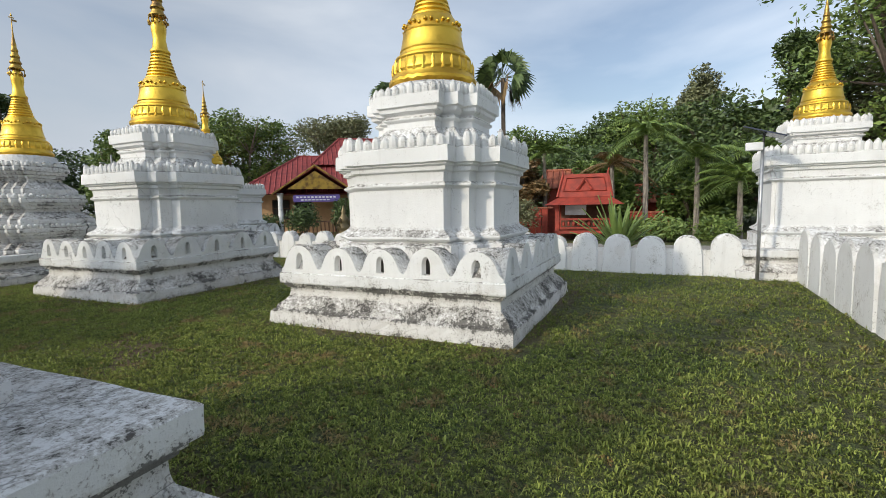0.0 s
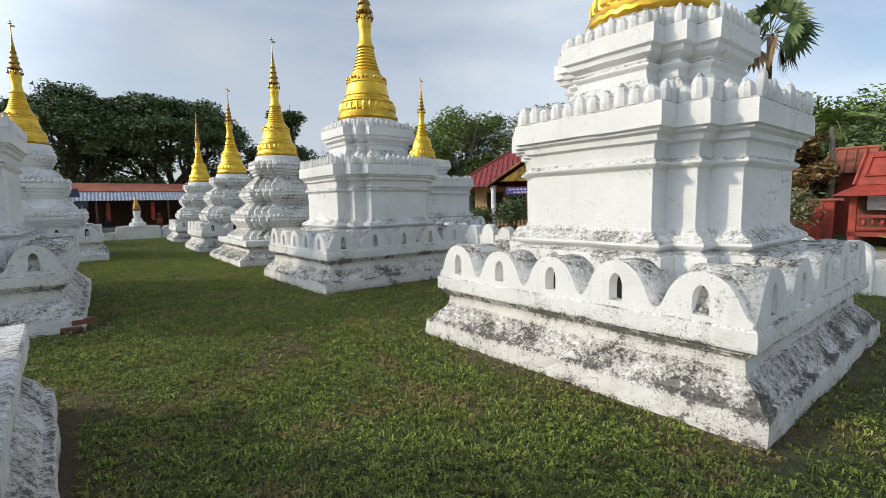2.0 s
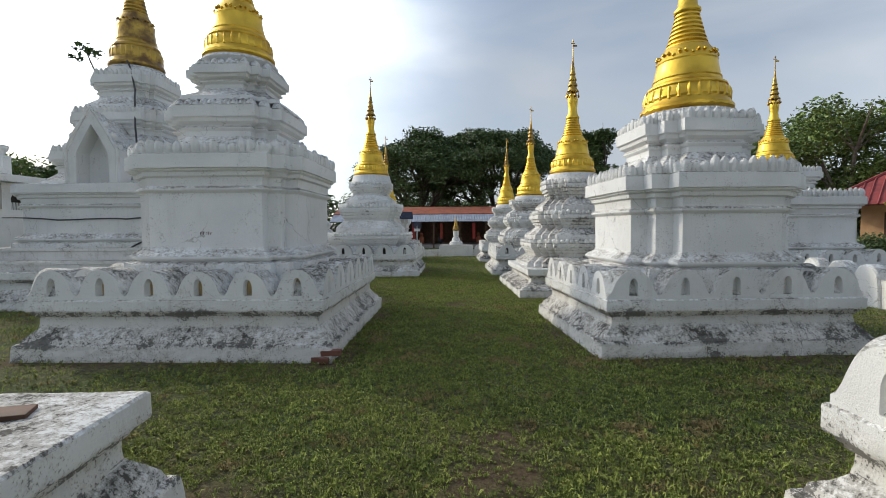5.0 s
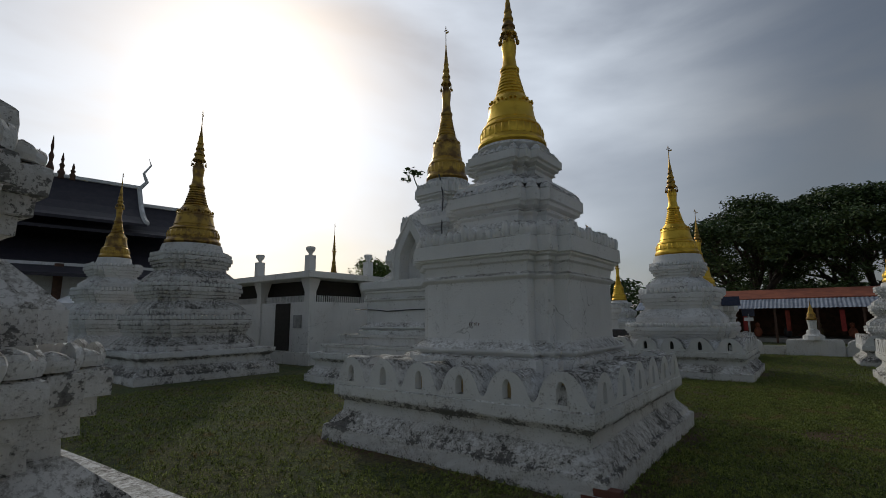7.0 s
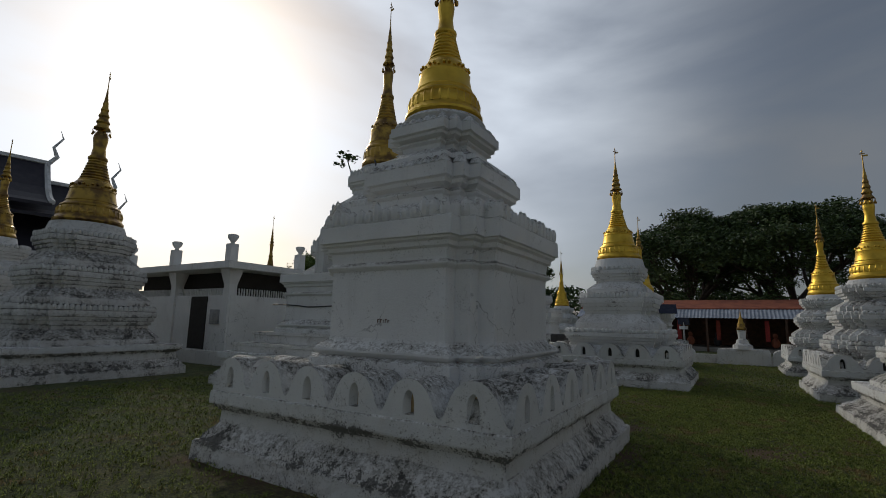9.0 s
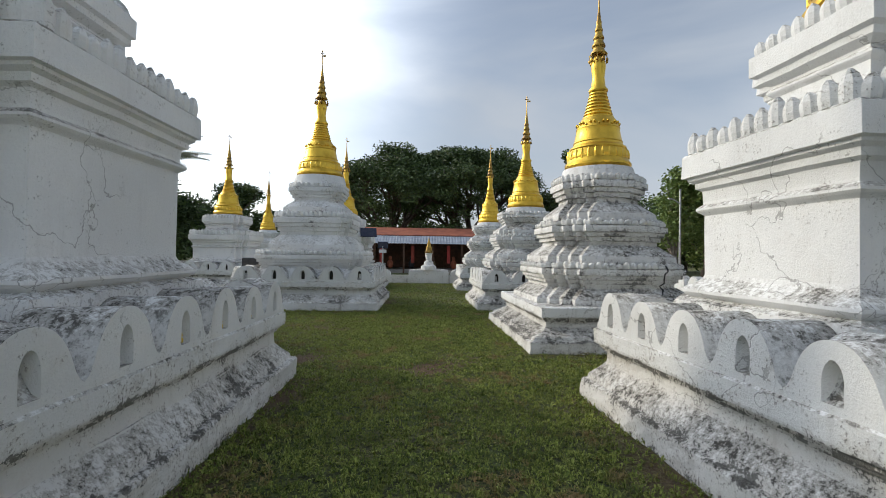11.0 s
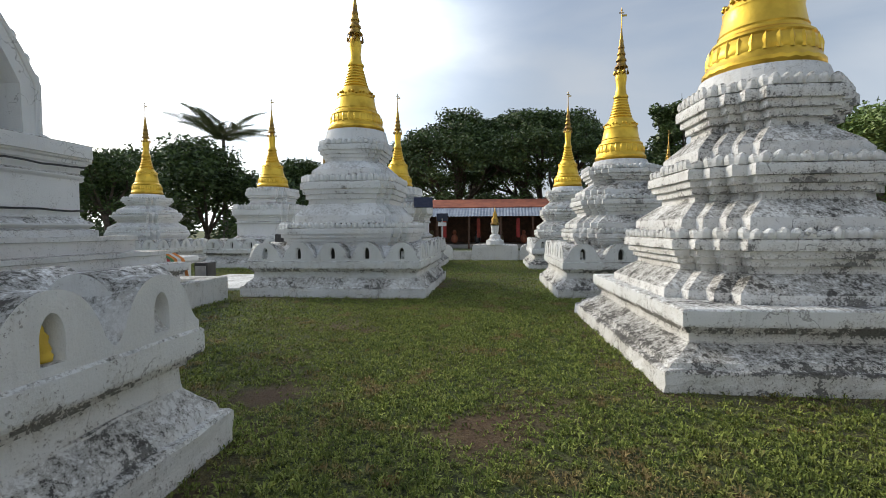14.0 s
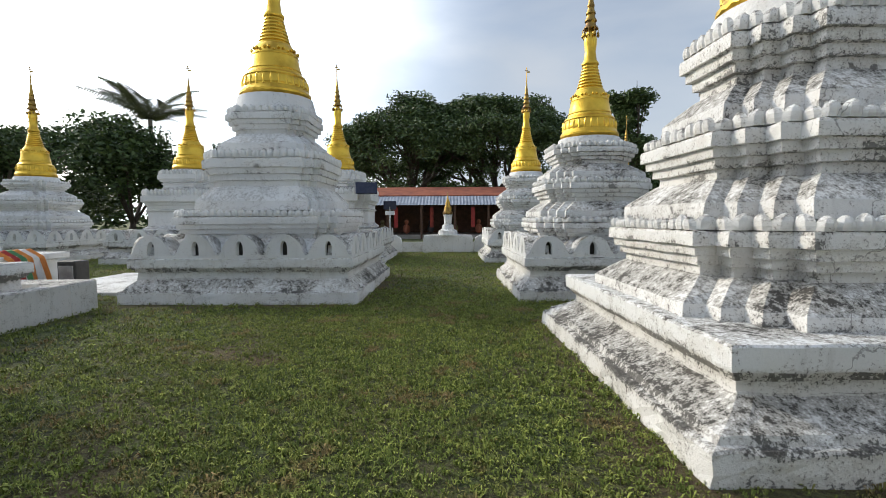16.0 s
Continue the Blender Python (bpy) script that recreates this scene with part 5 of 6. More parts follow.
def bricks(owner, x, y, along, rows, cols, seed):
    rnd = random.Random(seed)
    for r in range(rows):
        for c in range(cols - r // 2):
            off = c * 0.235 + (0.11 if r % 2 else 0)
            px, py = (x + off, y) if along == "x" else (x, y + off)
            m = pose(px, py, 0.03 + r * 0.074, rnd.uniform(-2, 2), rnd.uniform(-2, 2), (0 if along == "x" else 90) + rnd.uniform(-4, 4))
            piece("brick", brick_me, owner, m)


bricks(chedis[2], 1.765, -1.79, "y", 3, 1, 1)
bricks(chedis[2], 1.72, -1.79, "x", 2, 1, 4)
bricks(chedis[3], -1.605, 0.02, "y", 2, 1, 2)
o = thing("roof_tile", pose(0.45, 4.22, 0.697, 0, 3, 25), "broken brown clay tile lying on a ledge", "tile")
bm = bmesh.new()
block(bm, -0.12, -0.07, -0.012, 0.12, 0.07, 0.012, 0.004)
part("shard", bm, TIMBER_BROWN, o)
o = thing("painted_number", pose(-0.70, 9.2 - 0.02 - 1.074, 1.44, 90, 0, 0), "small dark painted mark on the chedi wall", "mark")
bm = bmesh.new()
for i, (x, w, h) in enumerate(((-0.10, 0.035, 0.05), (-0.05, 0.03, 0.05), (0.0, 0.012, 0.04), (0.03, 0.03, 0.05), (0.075, 0.03, 0.035))):
    block(bm, x, 0, -0.002, x + w * 0.4, h, 0.001)
    block(bm, x, h - 0.012, -0.002, x + w, h, 0.001)
part("brush_mark", bm, TIMBER_BROWN, o)
o.scale = (0.75, 0.75, 1)

# the long crack down the front of the tiered chedi
bm = bmesh.new()
for pts in ([(0.40, -1.245, 0.615), (0.47, -1.24, 0.67), (0.43, -1.165, 0.75), (0.50, -1.065, 0.83), (0.46, -1.03, 0.89), (0.52, -1.075, 0.94), (0.48, -1.115, 1.0), (0.50, -1.145, 1.08), (0.53, -1.14, 1.14), (0.50, -1.12, 1.22)],
            [(0.40, -1.25, 0.607), (0.50, -1.36, 0.607), (0.55, -1.458, 0.602), (0.62, -1.468, 0.5), (0.60, -1.40, 0.455), (0.66, -1.378, 0.42), (0.72, -1.38, 0.36), (0.80, -1.52, 0.25), (0.84, -1.65, 0.16)]):
    places = []
    for a, b in zip(pts, pts[1:]):
        for k in range(4):
            p = Vector(a).lerp(Vector(b), k / 4)
            w = noise.noise_vector(p * 17)
            places.append(p + Vector((w.x * 0.03, 0, w.z * 0.02)))
    tube(bm, places, [0.009 + 0.012 * abs(noise.noise(p * 9)) for p in places], 5)
part("crack", bm, BLACK, chedis[3], "black jagged crack")


# ---- plants ----
def leaf_cloud(name, centres, count, size, material, parent, seed, spread=1.0, flat=0.6):
    """Many small folded leaves scattered in clumps round the given centres of (x, y, z, radius)."""
    g = np.random.default_rng(seed)
    c = np.array(centres)
    w = c[:, 3] ** 2
    pick = g.choice(len(c), size=count, p=w / w.sum())
    d = g.normal(size=(count, 3))
    d /= np.linalg.norm(d, axis=1)[:, None]
    rad = g.random(count) ** 0.45
    pos = c[pick, :3] + d * (rad * c[pick, 3] * spread)[:, None] * np.array([1, 1, flat])
    a = g.normal(size=(count, 3)) * np.array([1, 1, 0.55])
    a /= np.linalg.norm(a, axis=1)[:, None]
    b = np.cross(a, g.normal(size=(count, 3)))
    b /= np.linalg.norm(b, axis=1)[:, None]
    s = size * g.uniform(0.6, 1.4, count)[:, None]
    v = np.stack([pos - a * s, pos + b * s * 0.42, pos + a * s, pos - b * s * 0.42], axis=1).reshape(-1, 3)
    me = bpy.data.meshes.new(name)
    me.vertices.add(count * 4)
    me.vertices.foreach_set("co", v.ravel())
    me.loops.add(count * 4)
    me.loops.foreach_set("vertex_index", np.arange(count * 4))
    me.polygons.add(count)
    me.polygons.foreach_set("loop_start", np.arange(count) * 4)
    me.update(calc_edges=True)
    me.materials.append(material)
    ob = new(name, me)
    ob.parent = parent
    return ob


def tree(x, y, h, r, label, leaf, seed, form="round", bark=BARK, leaves=5200, size=0.20, clear=0.3):
    """A tapered trunk, forking limbs and a crown of leaf clumps with gaps. form: round, tall or flat (an umbrella crown)."""
    rnd = random.Random(seed)
    o = thing("tree", pose(x, y, 0, 0, 0, rnd.uniform(0, 360)), label, "tree", "trees round the temple yard")
    bm = bmesh.new()
    fork = h * clear
    tr = h * 0.022 + 0.06
    lean = (rnd.uniform(-0.3, 0.3), rnd.uniform(-0.3, 0.3))
    tube(bm, [(0, 0, -0.2), (lean[0] * 0.3, lean[1] * 0.3, fork * 0.5), (lean[0], lean[1], fork)], [tr * 1.4, tr, tr * 0.8], 9)
    part("trunk", bm, bark, o)
    bm = bmesh.new()
    clumps = []
    limbs = 9 if form == "flat" else 7
    for i in range(limbs):
        a = 2 * math.pi * i / limbs + rnd.uniform(-0.35, 0.35)
        out = r * rnd.uniform(0.45, 0.95) * (0.55 if form == "tall" else 1)
        up = fork + (h - fork) * (rnd.uniform(0.62, 0.9) if form == "flat" else rnd.uniform(0.25, 0.95))
        tipp = (out * math.cos(a), out * math.sin(a), up)
        mid = (tipp[0] * 0.45 + lean[0], tipp[1] * 0.45 + lean[1], fork + (up - fork) * 0.62)
        tube(bm, [(lean[0], lean[1], fork - 0.1), mid, tipp], [tr * 0.55, tr * 0.34, tr * 0.10], 6)
        for k in range(4):
            b = a + rnd.uniform(-0.9, 0.9)
            far = out * rnd.uniform(0.35, 1.1)
            q = (far * math.cos(b), far * math.sin(b), up + rnd.uniform(-0.12, 0.16) * h * (0.5 if form == "flat" else 1))
            tube(bm, [mid, q], [tr * 0.2, tr * 0.05], 5)
            clumps.append((*q, r * rnd.uniform(0.26, 0.40)))
    for k in range(6 if form != "tall" else 10):
        a = rnd.uniform(0, 6.28)
        q = r * rnd.uniform(0, 0.5)
        clumps.append((q * math.cos(a), q * math.sin(a), h * rnd.uniform(0.75 if form == "flat" else 0.45, 0.97), r * rnd.uniform(0.2, 0.34)))
    for k in range(8 if form == "flat" else 12):
        a = rnd.uniform(0, 6.28)
        q = r * rnd.uniform(0.1, 0.95) * (0.6 if form == "tall" else 1)
        clumps.append((q * math.cos(a), q * math.sin(a), h * rnd.uniform(max(clear, 0.12), 0.72), r * rnd.uniform(0.24, 0.38)))
    part("limb", bm, bark, o)
    clumps = [(a, b, min(z, h - 0.8 * q), q) for a, b, z, q in clumps]
    clumps += [(a + q * rnd.uniform(-0.9, 0.9), b + q * rnd.uniform(-0.9, 0.9), min(z + q * rnd.uniform(-0.5, 0.6), h - 0.3 * q), q * rnd.uniform(0.25, 0.5)) for a, b, z, q in clumps for _ in range(2)]
    leaf_cloud("crown", clumps, int(leaves * 2.6), size * 0.72, leaf, o, seed, 1.0, 0.8)
    return o


def fan_palm(x, y, h, label, seed, r=1.25):
    """A sugar palm: bare trunk and a head of stiff pleated fans."""
    rnd = random.Random(seed)
    o = thing("fan_palm", pose(x, y, 0), label, "palm")
    bm = bmesh.new()
    tube(bm, [(0, 0, -0.2), (0.05, 0.02, h * 0.5), (0, 0, h)], [0.26, 0.19, 0.17], 10)
    part("trunk", bm, BARK, o)
    for i in range(26):
        a = i * 2.4 + rnd.uniform(-0.2, 0.2)
        e = rnd.uniform(-0.9, 1.25)
        ax = Vector((math.cos(a) * math.cos(e), math.sin(a) * math.cos(e), math.sin(e)))
        side = ax.cross(Vector((0, 0, 1))).normalized()
        upv = side.cross(ax)
        twist = rnd.uniform(0.7, 2.4)
        side, upv = side * math.cos(twist) + upv * math.sin(twist), upv * math.cos(twist) - side * math.sin(twist)
        base = Vector((0, 0, h)) + ax * 0.25
        hub = base + ax * r * 0.55
        bm = bmesh.new()
        tube(bm, [base, hub], [0.03, 0.02], 4)
        for k in range(13):
            t = -1.25 + 2.5 * k / 12
            d = ax * math.cos(t) + side * math.sin(t)
            w = side * math.cos(t) - ax * math.sin(t)
            tip = hub + d * r * rnd.uniform(0.72, 0.9) + Vector((0, 0, -0.26 * r))
            v = [bm.verts.new(q) for q in (hub, hub + d * r * 0.45 + w * 0.11 + upv * 0.03, tip, hub + d * r * 0.45 - w * 0.11 - upv * 0.03)]
            bm.faces.new(v)
        part("frond", bm, LEAF_DRY if e < -0.55 else LEAF_DEEP, o)
    return o


def feather_palm(x, y, h, label, seed, length=2.2, count=16, droop=0.5, material=LEAF_MID, trunk=0.11, bark=BARK_PALE, wide=0.03, rise=0.1):
    """A palm with a slim trunk and arching fronds of narrow leaflets."""
    rnd = random.Random(seed)
    o = thing("feather_palm", pose(x, y, 0), label, "palm")
    bm = bmesh.new()
    tube(bm, [(0, 0, -0.2), (0.08, 0, h * 0.5), (0.02, 0.03, h)], [trunk * 1.3, trunk, trunk * 0.8], 8)
    part("trunk", bm, bark, o)
    for i in range(count):
        a = i * 2.4 + rnd.uniform(-0.3, 0.3)
        e = rnd.uniform(rise, 1.25)
        L = length * rnd.uniform(0.8, 1.15)
        pts = []
        for k in range(9):
            f = k / 8
            out = L * f * math.cos(e * (1 - 0.3 * f))
            zz = h + L * f * math.sin(e) - droop * L * f * f
            pts.append(Vector((out * math.cos(a), out * math.sin(a), zz)))
        bm = bmesh.new()
        tube(bm, pts, [0.03 * (1 - 0.8 * k / 8) for k in range(9)], 4)
        side = Vector((-math.sin(a), math.cos(a), 0))
        for k in range(1, 9):
            for s in (-1, 1):
                for g2 in (0, 0.33, 0.66):
                    p = pts[k - 1].lerp(pts[k], g2)
                    run = (pts[k] - pts[k - 1]).normalized()
                    ll = L * 0.26 * math.sin(math.pi * (0.12 + 0.86 * (k + g2) / 9.5))
                    tip = p + side * s * ll * 0.85 + run * ll * 0.45 + Vector((0, 0, -0.35 * ll))
                    v = [bm.verts.new(q) for q in (p, p + side * s * ll * 0.4 + run * (ll * 0.25 + wide), tip, p + side * s * ll * 0.4 + run * (ll * 0.25 - wide) + Vector((0, 0, -0.02)))]
                    bm.faces.new(v)
        part("frond", bm, material, o)
    return o


def shrub(x, y, h, r, label, leaf, seed, count=2600, size=0.07):
    rnd = random.Random(seed)
    o = thing("shrub", pose(x, y, 0), label, "shrub", "garden shrubs")
    bm = bmesh.new()
    for i in range(5):
        a = i * 1.3
        tube(bm, [(0, 0, -0.1), (r * 0.5 * math.cos(a), r * 0.5 * math.sin(a), h * 0.75)], [0.035, 0.012], 5)
    part("stem", bm, BARK, o)
    leaf_cloud("foliage", [(rnd.uniform(-0.5, 0.5) * r, rnd.uniform(-0.5, 0.5) * r, h * rnd.uniform(0.35, 0.75), r * rnd.uniform(0.45, 0.65)) for _ in range(12)], count, size, leaf, o, seed, 1.0, 0.85)
    return o


def rain_tree(x, y, h, r, label, seed, leaves):
    """A rain tree: short bole, limbs forking three times, and a domed parasol of flat leaf pads with sky between."""
    rnd = random.Random(seed)
    o = thing("tree", pose(x, y, 0), label, "tree", "trees round the temple yard")
    bm = bmesh.new()
    tube(bm, [(0, 0, -0.2), (0.1, 0, h * 0.1), (0, 0.1, h * 0.2)], [0.75, 0.55, 0.5], 10)
    part("trunk", bm, BARK, o)
    bm = bmesh.new()
    pads = []

    def fork(p, way, length, radius, depth):
        bend = p + way * length * 0.5 + Vector((rnd.uniform(-0.3, 0.3), rnd.uniform(-0.3, 0.3), 0.12 * length))
        q = p + way * length + Vector((0, 0, 0.10 * length))
        out = math.hypot(q.x, q.y) / r
        q.z = min(q.z, h * (0.97 - 0.42 * min(out, 1.15) ** 2.2))
        tube(bm, [p, bend, q], [radius, radius * 0.8, radius * 0.6], 6)
        if depth == 0:
            pads.append((q.x, q.y, q.z, rnd.uniform(0.9, 1.5)))
            return
        if depth == 1:
            pads.append((bend.x, bend.y, bend.z + 0.7, rnd.uniform(0.6, 1.0)))
        for k in range(3):
            turn = Matrix.Rotation((k - 1) * rnd.uniform(0.35, 0.75), 3, "Z") @ Matrix.Rotation(rnd.uniform(-0.35, 0.3), 3, "Y")
            fork(q, (turn @ way).normalized(), length * rnd.uniform(0.6, 0.8), radius * 0.6, depth - 1)

    for i in range(8):
        a = 2 * math.pi * i / 8 + rnd.uniform(-0.25, 0.25)
        e = rnd.uniform(0.45, 1.2)
        fork(Vector((0, 0.1, h * 0.18)), Vector((math.cos(a) * math.cos(e), math.sin(a) * math.cos(e), math.sin(e))), r * rnd.uniform(0.36, 0.46), 0.28, 3)
    part("limb", bm, BARK, o)
    for _ in range(150):
        a, f = rnd.uniform(0, 6.283), math.sqrt(rnd.random()) * 0.98
        z = h * (0.97 - 0.42 * f ** 2.2) - rnd.uniform(0.35, 1.1)
        pads.append((r * f * math.cos(a), r * f * math.sin(a), z, rnd.uniform(0.7, 1.35)))
    for _ in range(120):
        a, f = rnd.uniform(0, 6.283), rnd.uniform(0.35, 1.0)
        pads.append((r * f * math.cos(a), r * f * math.sin(a), h * rnd.uniform(0.12, 0.6), rnd.uniform(0.6, 1.3)))
    leaf_cloud("crown", pads, leaves, 0.13, LEAF_DEEP, o, seed, 1.0, 0.5)
    return o


# the big rain trees beyond the far shed
rain_tree(-0.8, 50.0, 11.7, 7.0, "spreading rain tree with dark umbrella crown", 11, 74000)
rain_tree(6.6, 51.0, 12.5, 7.8, "huge spreading rain tree with dark umbrella crown", 12, 84000)
# dark trees and a coconut palm to the north-west
tree(-20.2, 43.0, 8.0, 5.4, "dense dark green mango tree", LEAF_DEEP, 21, "round", BARK, 10000, 0.24, 0.12)
tree(-13.8, 45.0, 7.3, 3.6, "dense dark green mango tree", LEAF_DEEP, 22, "round", BARK, 7000, 0.24, 0.12)
tree(-26.0, 40.0, 7.4, 4.0, "dark tree at the yard's edge", LEAF_DEEP, 23, "round", BARK, 5000, 0.22, 0.2)
tree(-31.0, 41.0, 7.0, 3.6, "dark tree at the yard's edge", LEAF_DEEP, 24, "round", BARK, 5000, 0.22, 0.2)
tree(-20.0, 33.5, 6.0, 2.8, "leafy tree behind the white pavilion", LEAF_DEEP, 25, "round", BARK, 3600, 0.16, 0.35)
tree(-25.5, 30.0, 6.6, 2.8, "leafy tree behind the white pavilion", LEAF_MID, 26, "round", BARK, 3600, 0.16, 0.35)
feather_palm(-19.6, 44.6, 8.7, "tall coconut palm with arching fronds", 31, 4.4, 24, 0.34, LEAF_OLIVE, 0.2, BARK_PALE, 0.055, 0.35)
# trees along the right of the far yard
tree(14.8, 41.5, 9.6, 2.4, "narrow dark evergreen tree", LEAF_DEEP, 41, "tall", BARK, 5000, 0.2, 0.2)
tree(18.0, 34.0, 7.0, 2.7, "sparse young tree with bright leaves", LEAF_LIGHT, 42, "tall", BARK_PALE, 2600, 0.16, 0.2)
tree(21.0, 36.0, 6.6, 3.0, "bushy green garden tree", LEAF_LIGHT, 43, "round", BARK, 4200, 0.17, 0.15)
tree(23.5, 33.0, 6.4, 2.8, "bushy green garden tree", LEAF_LIGHT, 44, "round", BARK, 4000, 0.16, 0.15)
tree(16.0, 48.0, 7.5, 4.2, "tree in the row beyond the yard", LEAF_DEEP, 45, "round", BARK, 4200, 0.24, 0.2)
# behind the house
tree(21.5, 33.5, 7.6, 3.8, "tall tree with light open crown", LEAF_LIGHT, 51, "round", BARK_PALE, 7500, 0.17, 0.3)
tree(26.5, 30.5, 8.8, 4.2, "tall tree with light open crown", LEAF_MID, 52, "round", BARK_PALE, 7500, 0.17, 0.25)
tree(31.0, 26.0, 9.0, 4.0, "tall tree with light open crown", LEAF_OLIVE, 53, "round", BARK_PALE, 6500, 0.17, 0.3)
tree(23.5, 36.5, 6.0, 4.2, "dark bushy tree behind the house", LEAF_DEEP, 54, "round", BARK, 5200, 0.2, 0.1)
tree(30.0, 31.0, 6.0, 4.2, "dark bushy tree behind the house", LEAF_DEEP, 55, "round", BARK, 5200, 0.2, 0.1)
tree(20.5, 52.0, 7.5, 5.0, "dark tree beyond the yard", LEAF_DEEP, 56, "round", BARK, 4200, 0.26, 0.15)
tree(26.0, 47.0, 7.0, 5.0, "dark tree beyond the yard", LEAF_DEEP, 57, "round", BARK, 4200, 0.26, 0.15)
# garden and woods to the east
for k, (x, y, h, r, lf, fm) in enumerate(((35, 12.5, 6.0, 4.2, LEAF_LIGHT, "round"), (33, 8.5, 6.8, 4.2, LEAF_MID, "round"), (34, 4.8, 7.6, 4.2, LEAF_DEEP, "round"), (33, 1.4, 7.8, 4.0, LEAF_MID, "round"), (35, -1.0, 10.2, 2.6, LEAF_OLIVE, "tall"),
                                          (31, -3.0, 7.4, 3.6, LEAF_DEEP, "round"), (29, -5.6, 9.8, 2.4, LEAF_DEEP, "tall"), (31, -8.5, 10.5, 4.0, LEAF_OLIVE, "round"), (22.5, -8.2, 14.5, 5.0, LEAF_MID, "round"), (25.5, -12.5, 14.0, 5.0, LEAF_MID, "round"), (28, 5.0, 5.0, 3.4, LEAF_DEEP, "round"), (28.5, 0.0, 5.2, 3.4, LEAF_DEEP, "round"), (26.5, -4.0, 5.0, 3.2, LEAF_DEEP, "round"), (29.5, 10.5, 5.0, 3.4, LEAF_DEEP, "round"), (22.0, 6.9, 3.6, 1.5, LEAF_DRY, "round"), (24.5, 3.4, 3.6, 1.7, LEAF_MID, "round"), (25.0, -1.0, 3.4, 1.8, LEAF_MID, "round"))):
    tree(x, y, h, r, "leafy tree in the shaded garden beyond the wall", lf, 70 + k, fm, BARK, 6500 if h > 6 else 4200, 0.17, 0.12)
fan_palm(30.5, 10.6, 10.0, "tall sugar palm with stiff fan leaves", 91, 1.4)
fan_palm(33.5, 21.3, 10.2, "tall sugar palm with stiff fan leaves", 92, 1.5)
feather_palm(20.8, 1.1, 4.2, "slender garden palm with arching fronds", 93, 2.0, 18, 0.75)
feather_palm(22.0, 5.6, 3.9, "slender garden palm with arching fronds", 94, 1.5, 16, 0.7)
feather_palm(21.8, -0.8, 3.3, "slender garden palm with arching fronds", 95, 2.0, 18, 0.7)
feather_palm(20.5, -2.2, 2.2, "clump palm with arching fronds", 96, 2.0, 18, 0.6)
feather_palm(22.6, 2.6, 3.2, "clump palm with drying fronds", 97, 1.8, 14, 0.7, LEAF_DRY)
feather_palm(24.0, -3.4, 3.6, "clump palm with arching fronds", 98, 2.2, 18, 0.6)
for k, (x, y, h, r, lf) in enumerate(((16.4, 15.6, 1.9, 0.95, LEAF_DEEP), (19.0, 15.2, 2.4, 0.8, LEAF_DEEP), (18.3, -3.4, 1.1, 0.9, LEAF_DEEP), (18.6, 0.4, 0.9, 0.9, LEAF_LIGHT), (19.4, -1.4, 0.8, 0.9, LEAF_MID), (18.6, 6.0, 1.9, 1.2, LEAF_OLIVE), (19.2, 1.6, 0.9, 0.8, LEAF_MID), (18.0, -6.0, 1.3, 1.2, LEAF_MID), (17.8, 9.0, 1.0, 1.0, LEAF_MID), (17.9, 20.0, 1.2, 1.1, LEAF_DEEP))):
    shrub(x, y, h, r, "clipped leafy garden shrub by the lane", lf, 120 + k)

# agave behind the wall
o = thing("agave", pose(13.4, 1.35, 0.1), "large agave with upright sword-shaped leaves", "agave")
rnd = random.Random(8)
for i in range(44):
    a = i * 2.4
    e = radians(82 - 56 * (i / 44) ** 0.8)
    L = rnd.uniform(1.25, 1.7)
    d = Vector((math.cos(a) * math.cos(e), math.sin(a) * math.cos(e), math.sin(e)))
    s = Vector((-math.sin(a), math.cos(a), 0))
    n2 = s.cross(d)
    bm = bmesh.new()
    rings = []
    for f, w in ((0, 0.05), (0.3, 0.075), (0.6, 0.06), (0.85, 0.03), (1.0, 0.004)):
        p = d * L * f + Vector((0, 0, -0.22 * f * f * (i / 44)))
        rings.append([p - s * w, p + n2 * 0.012, p + s * w, p - n2 * 0.018])
    loft(bm, rings)
    part("leaf_blade", bm, LEAF_LIGHT, o)

# a sapling rooted high on the cracked chedi
o = thing("wall_sapling", pose(-5.5, 12.66, 5.02), "small sapling rooted in a crack", "sapling")
bm = bmesh.new()
tube(bm, [(0, 0, -0.1), (-0.15, -0.05, 0.3), (-0.2, -0.1, 0.6)], [0.02, 0.015, 0.008], 5)
part("stem", bm, BARK, o)
leaf_cloud("foliage", [(-0.25, -0.1, 0.55, 0.22), (-0.05, 0, 0.45, 0.18), (-0.4, -0.1, 0.35, 0.15)], 90, 0.07, LEAF_DEEP, o, 5)

# far woodland closing the horizon
def woodland(name, pts, seed, count):
    g = random.Random(seed)
    centres = []
    for (x0, y0), (x1, y1) in zip(pts, pts[1:]):
        k = int(math.hypot(x1 - x0, y1 - y0) / 4)
        for i in range(k):
            f = i / k
            for _ in range(2):
                centres.append((x0 + (x1 - x0) * f + g.uniform(-3, 3), y0 + (y1 - y0) * f + g.uniform(-3, 3), g.uniform(0.5, 5.5), g.uniform(2.2, 3.6)))
    ob = leaf_cloud(name, centres, count, 0.42, LEAF_DEEP, None, seed, 1.0, 0.9)
    tagged(ob, "distant dark belt of trees and undergrowth", "woodland", "", "stuff")


woodland("woodland", [(-48, 60), (-20, 80), (20, 84), (42, 62), (52, 30), (48, 0), (44, -24)], 7, 42000)
woodland("undergrowth", [(36, 20), (37, 10), (36, 0), (33, -9)], 9, 9000)

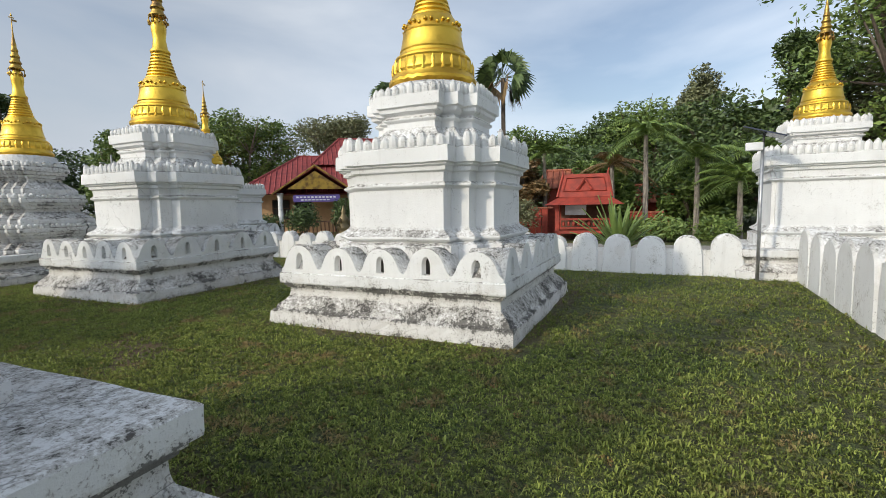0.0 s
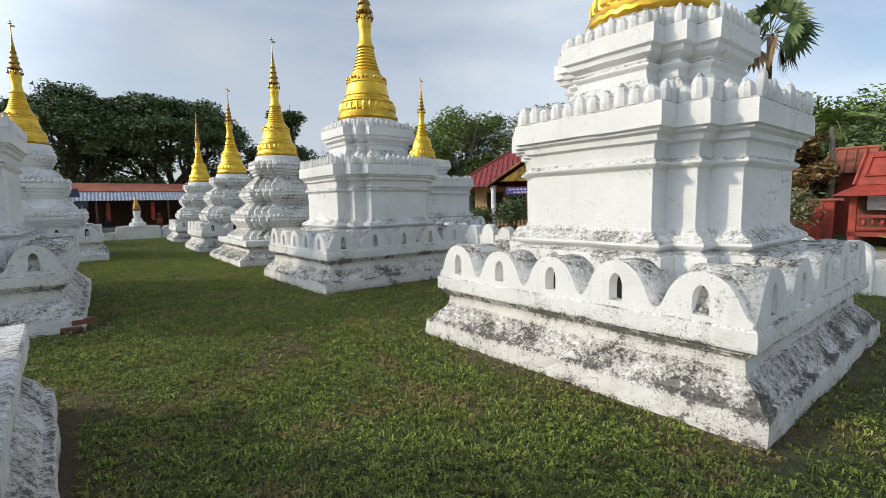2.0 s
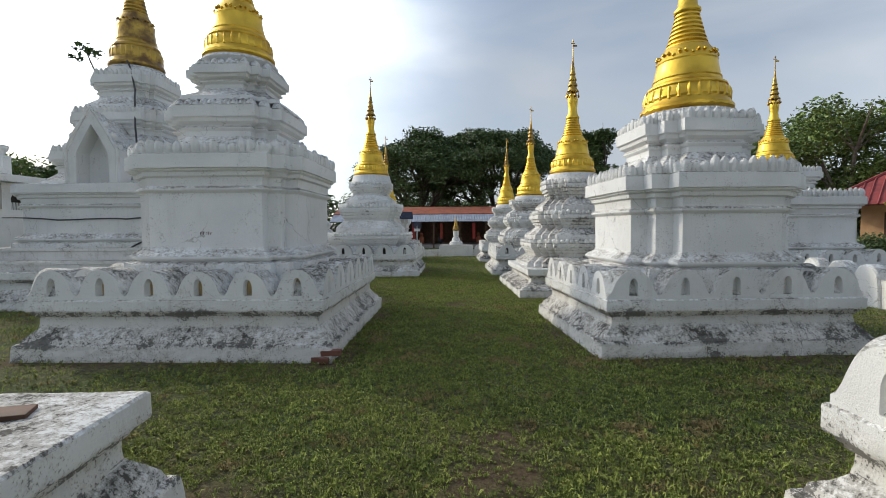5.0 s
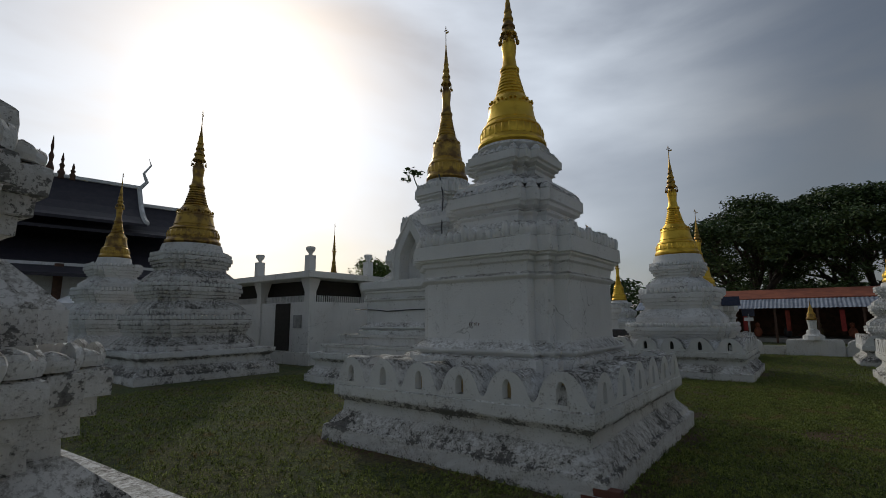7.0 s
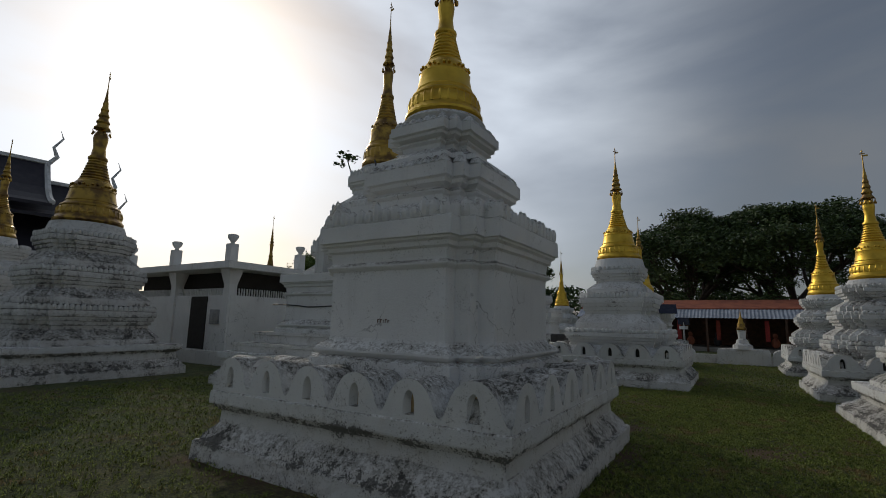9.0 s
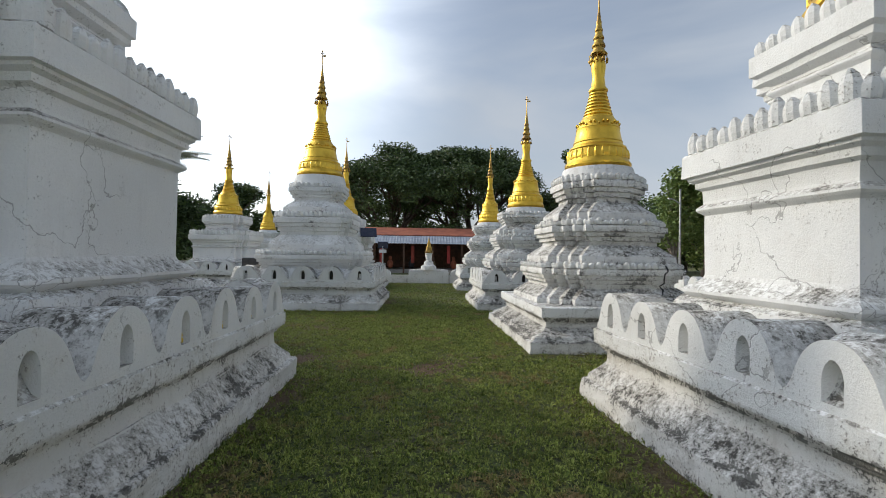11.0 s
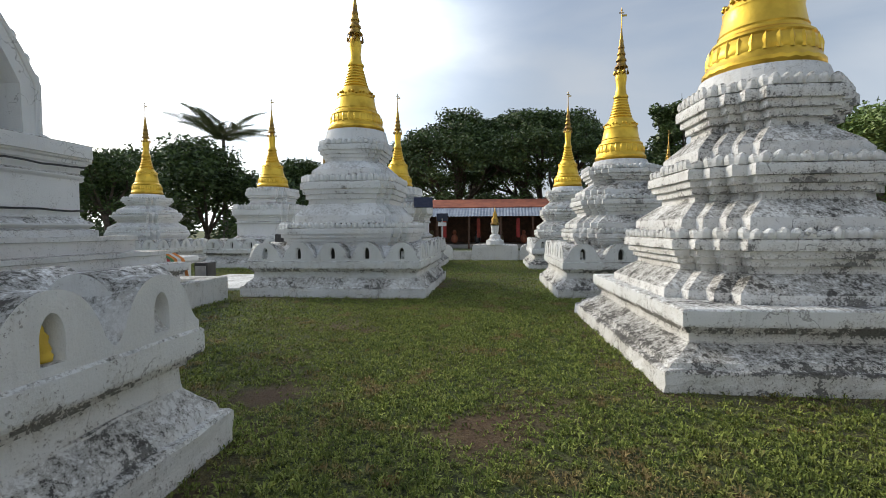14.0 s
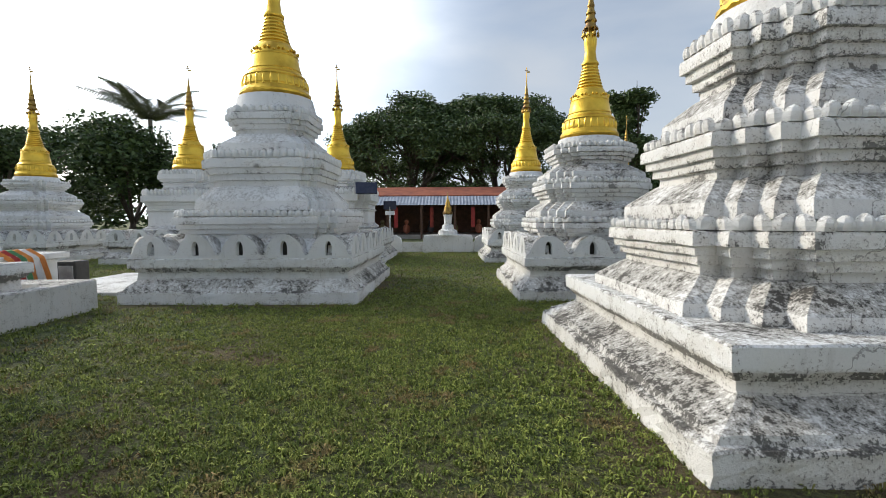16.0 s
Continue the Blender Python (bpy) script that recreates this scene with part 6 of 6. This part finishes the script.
# ---- lamp post beyond the wall ----
o = thing("street_lamp", pose(14.6, 27.5, 0), "thin grey street lamp pole", "lamp")
bm = bmesh.new()
tube(bm, [(0, 0, -0.1), (0, 0, 4.6)], [0.06, 0.045], 8)
part("pole", bm, METAL_GREY, o)
bm = bmesh.new()
tube(bm, [(0, 0, 3.9), (-0.4, -0.1, 4.1), (-0.7, -0.2, 4.12)], [0.025, 0.025, 0.04], 6)
part("lamp_arm", bm, METAL_GREY, o)


# ---- grass ----
def grass(name, seed, x0, x1, y0, y1, tufts, blades, size, keep):
    """Mown turf: small tufts of broad blades with dark gaps between, thin over bare earth and along the footings."""
    g = np.random.default_rng(seed)
    count = int((x1 - x0) * (y1 - y0) * tufts)
    px, py = g.uniform(x0, x1, count), g.uniform(y0, y1, count)
    ok = np.ones(count, bool)
    for cx, cy, hx, hy in FOOTPRINTS:
        ok &= ~((np.abs(px - cx) < hx - 0.10) & (np.abs(py - cy) < hy - 0.10))
    if keep:
        ok &= keep(px, py)
    px, py = px[ok], py[ok]
    bare = np.array([bareness(a, b) for a, b in zip(px, py)])
    foot = np.full(len(px), 9.0)
    for cx, cy, hx, hy in FOOTPRINTS:
        foot = np.minimum(foot, np.hypot(np.maximum(np.abs(px - cx) - hx, 0), np.maximum(np.abs(py - cy) - hy, 0)))
    worn = np.clip(1.5 - foot / 0.28, 0, 1) * (0.45 + 0.45 * np.sin(px * 3.1 + 1.7 * np.sin(py * 2.3)))
    ok = g.random(len(px)) > np.maximum(bare * 0.9, worn * 0.9)
    px, py = px[ok], py[ok]
    vigour = g.uniform(0.55, 1.45, len(px)) * (1 - 0.35 * bare[ok])
    n = len(px) * blades
    cx, cy, s = np.repeat(px, blades), np.repeat(py, blades), np.repeat(vigour, blades) * size
    a = g.uniform(0, 2 * math.pi, n)
    root = g.uniform(0.0, 0.016, n) * s
    lean = g.uniform(0.012, 0.045, n) * s
    hgt = g.uniform(0.010, 0.032, n) * s
    wid = g.uniform(0.0030, 0.0065, n) * size
    ux, uy = np.cos(a), np.sin(a)
    b = a + math.pi / 2 + g.uniform(-0.5, 0.5, n)
    base = np.stack([cx + ux * root, cy + uy * root, np.full(n, -0.008)], 1)
    side = np.stack([np.cos(b) * wid, np.sin(b) * wid, g.uniform(-0.3, 0.3, n) * wid], 1)
    mid = base + np.stack([ux * lean * 0.5, uy * lean * 0.5, hgt + 0.008], 1)
    tip = base + np.stack([ux * lean, uy * lean, hgt * g.uniform(0.5, 1.15, n) + 0.008], 1)
    v = np.stack([base, mid + side, tip, mid - side], 1).reshape(-1, 3)
    me = bpy.data.meshes.new(name)
    me.vertices.add(n * 4)
    me.vertices.foreach_set("co", v.ravel())
    me.loops.add(n * 4)
    me.loops.foreach_set("vertex_index", np.arange(n * 4))
    me.polygons.add(n)
    me.polygons.foreach_set("loop_start", np.arange(n) * 4)
    me.update(calc_edges=True)
    me.materials.append(GRASS_BLADE)
    ob = new(name, me)
    tagged(ob, "short mown grass blades, thin over bare earth", "grass", "", "stuff")


def walk_gap(px, py):
    """How far places lie from the walked line."""
    best = np.full(len(px), 99.0)
    line = ((0, 0), (0.7, 0.15), (1.4, 0.5), (2.1, 1.3), (2.4, 2.5), (2.5, 4), (2.4, 5.5), (2.6, 7), (2.6, 9), (2.7, 11), (2.7, 13), (2.6, 15))
    for cx, cy in line:
        best = np.minimum(best, np.hypot(px - cx, py - cy))
    return best


def thinning(px, py):
    """Keep ever fewer blades away from the walked line."""
    g = np.random.default_rng(77)
    return g.random(len(px)) < np.clip(1.15 - (walk_gap(px, py) - 0.9) / 2.6, 0.0, 1.0)


grass("grass_near", 1, -2.5, 6.2, -1.95, 18.0, 1000, 8, 0.72, thinning)
grass("grass", 2, -9.0, 10.1, -1.95, 26.8, 210, 5, 1.15, None)
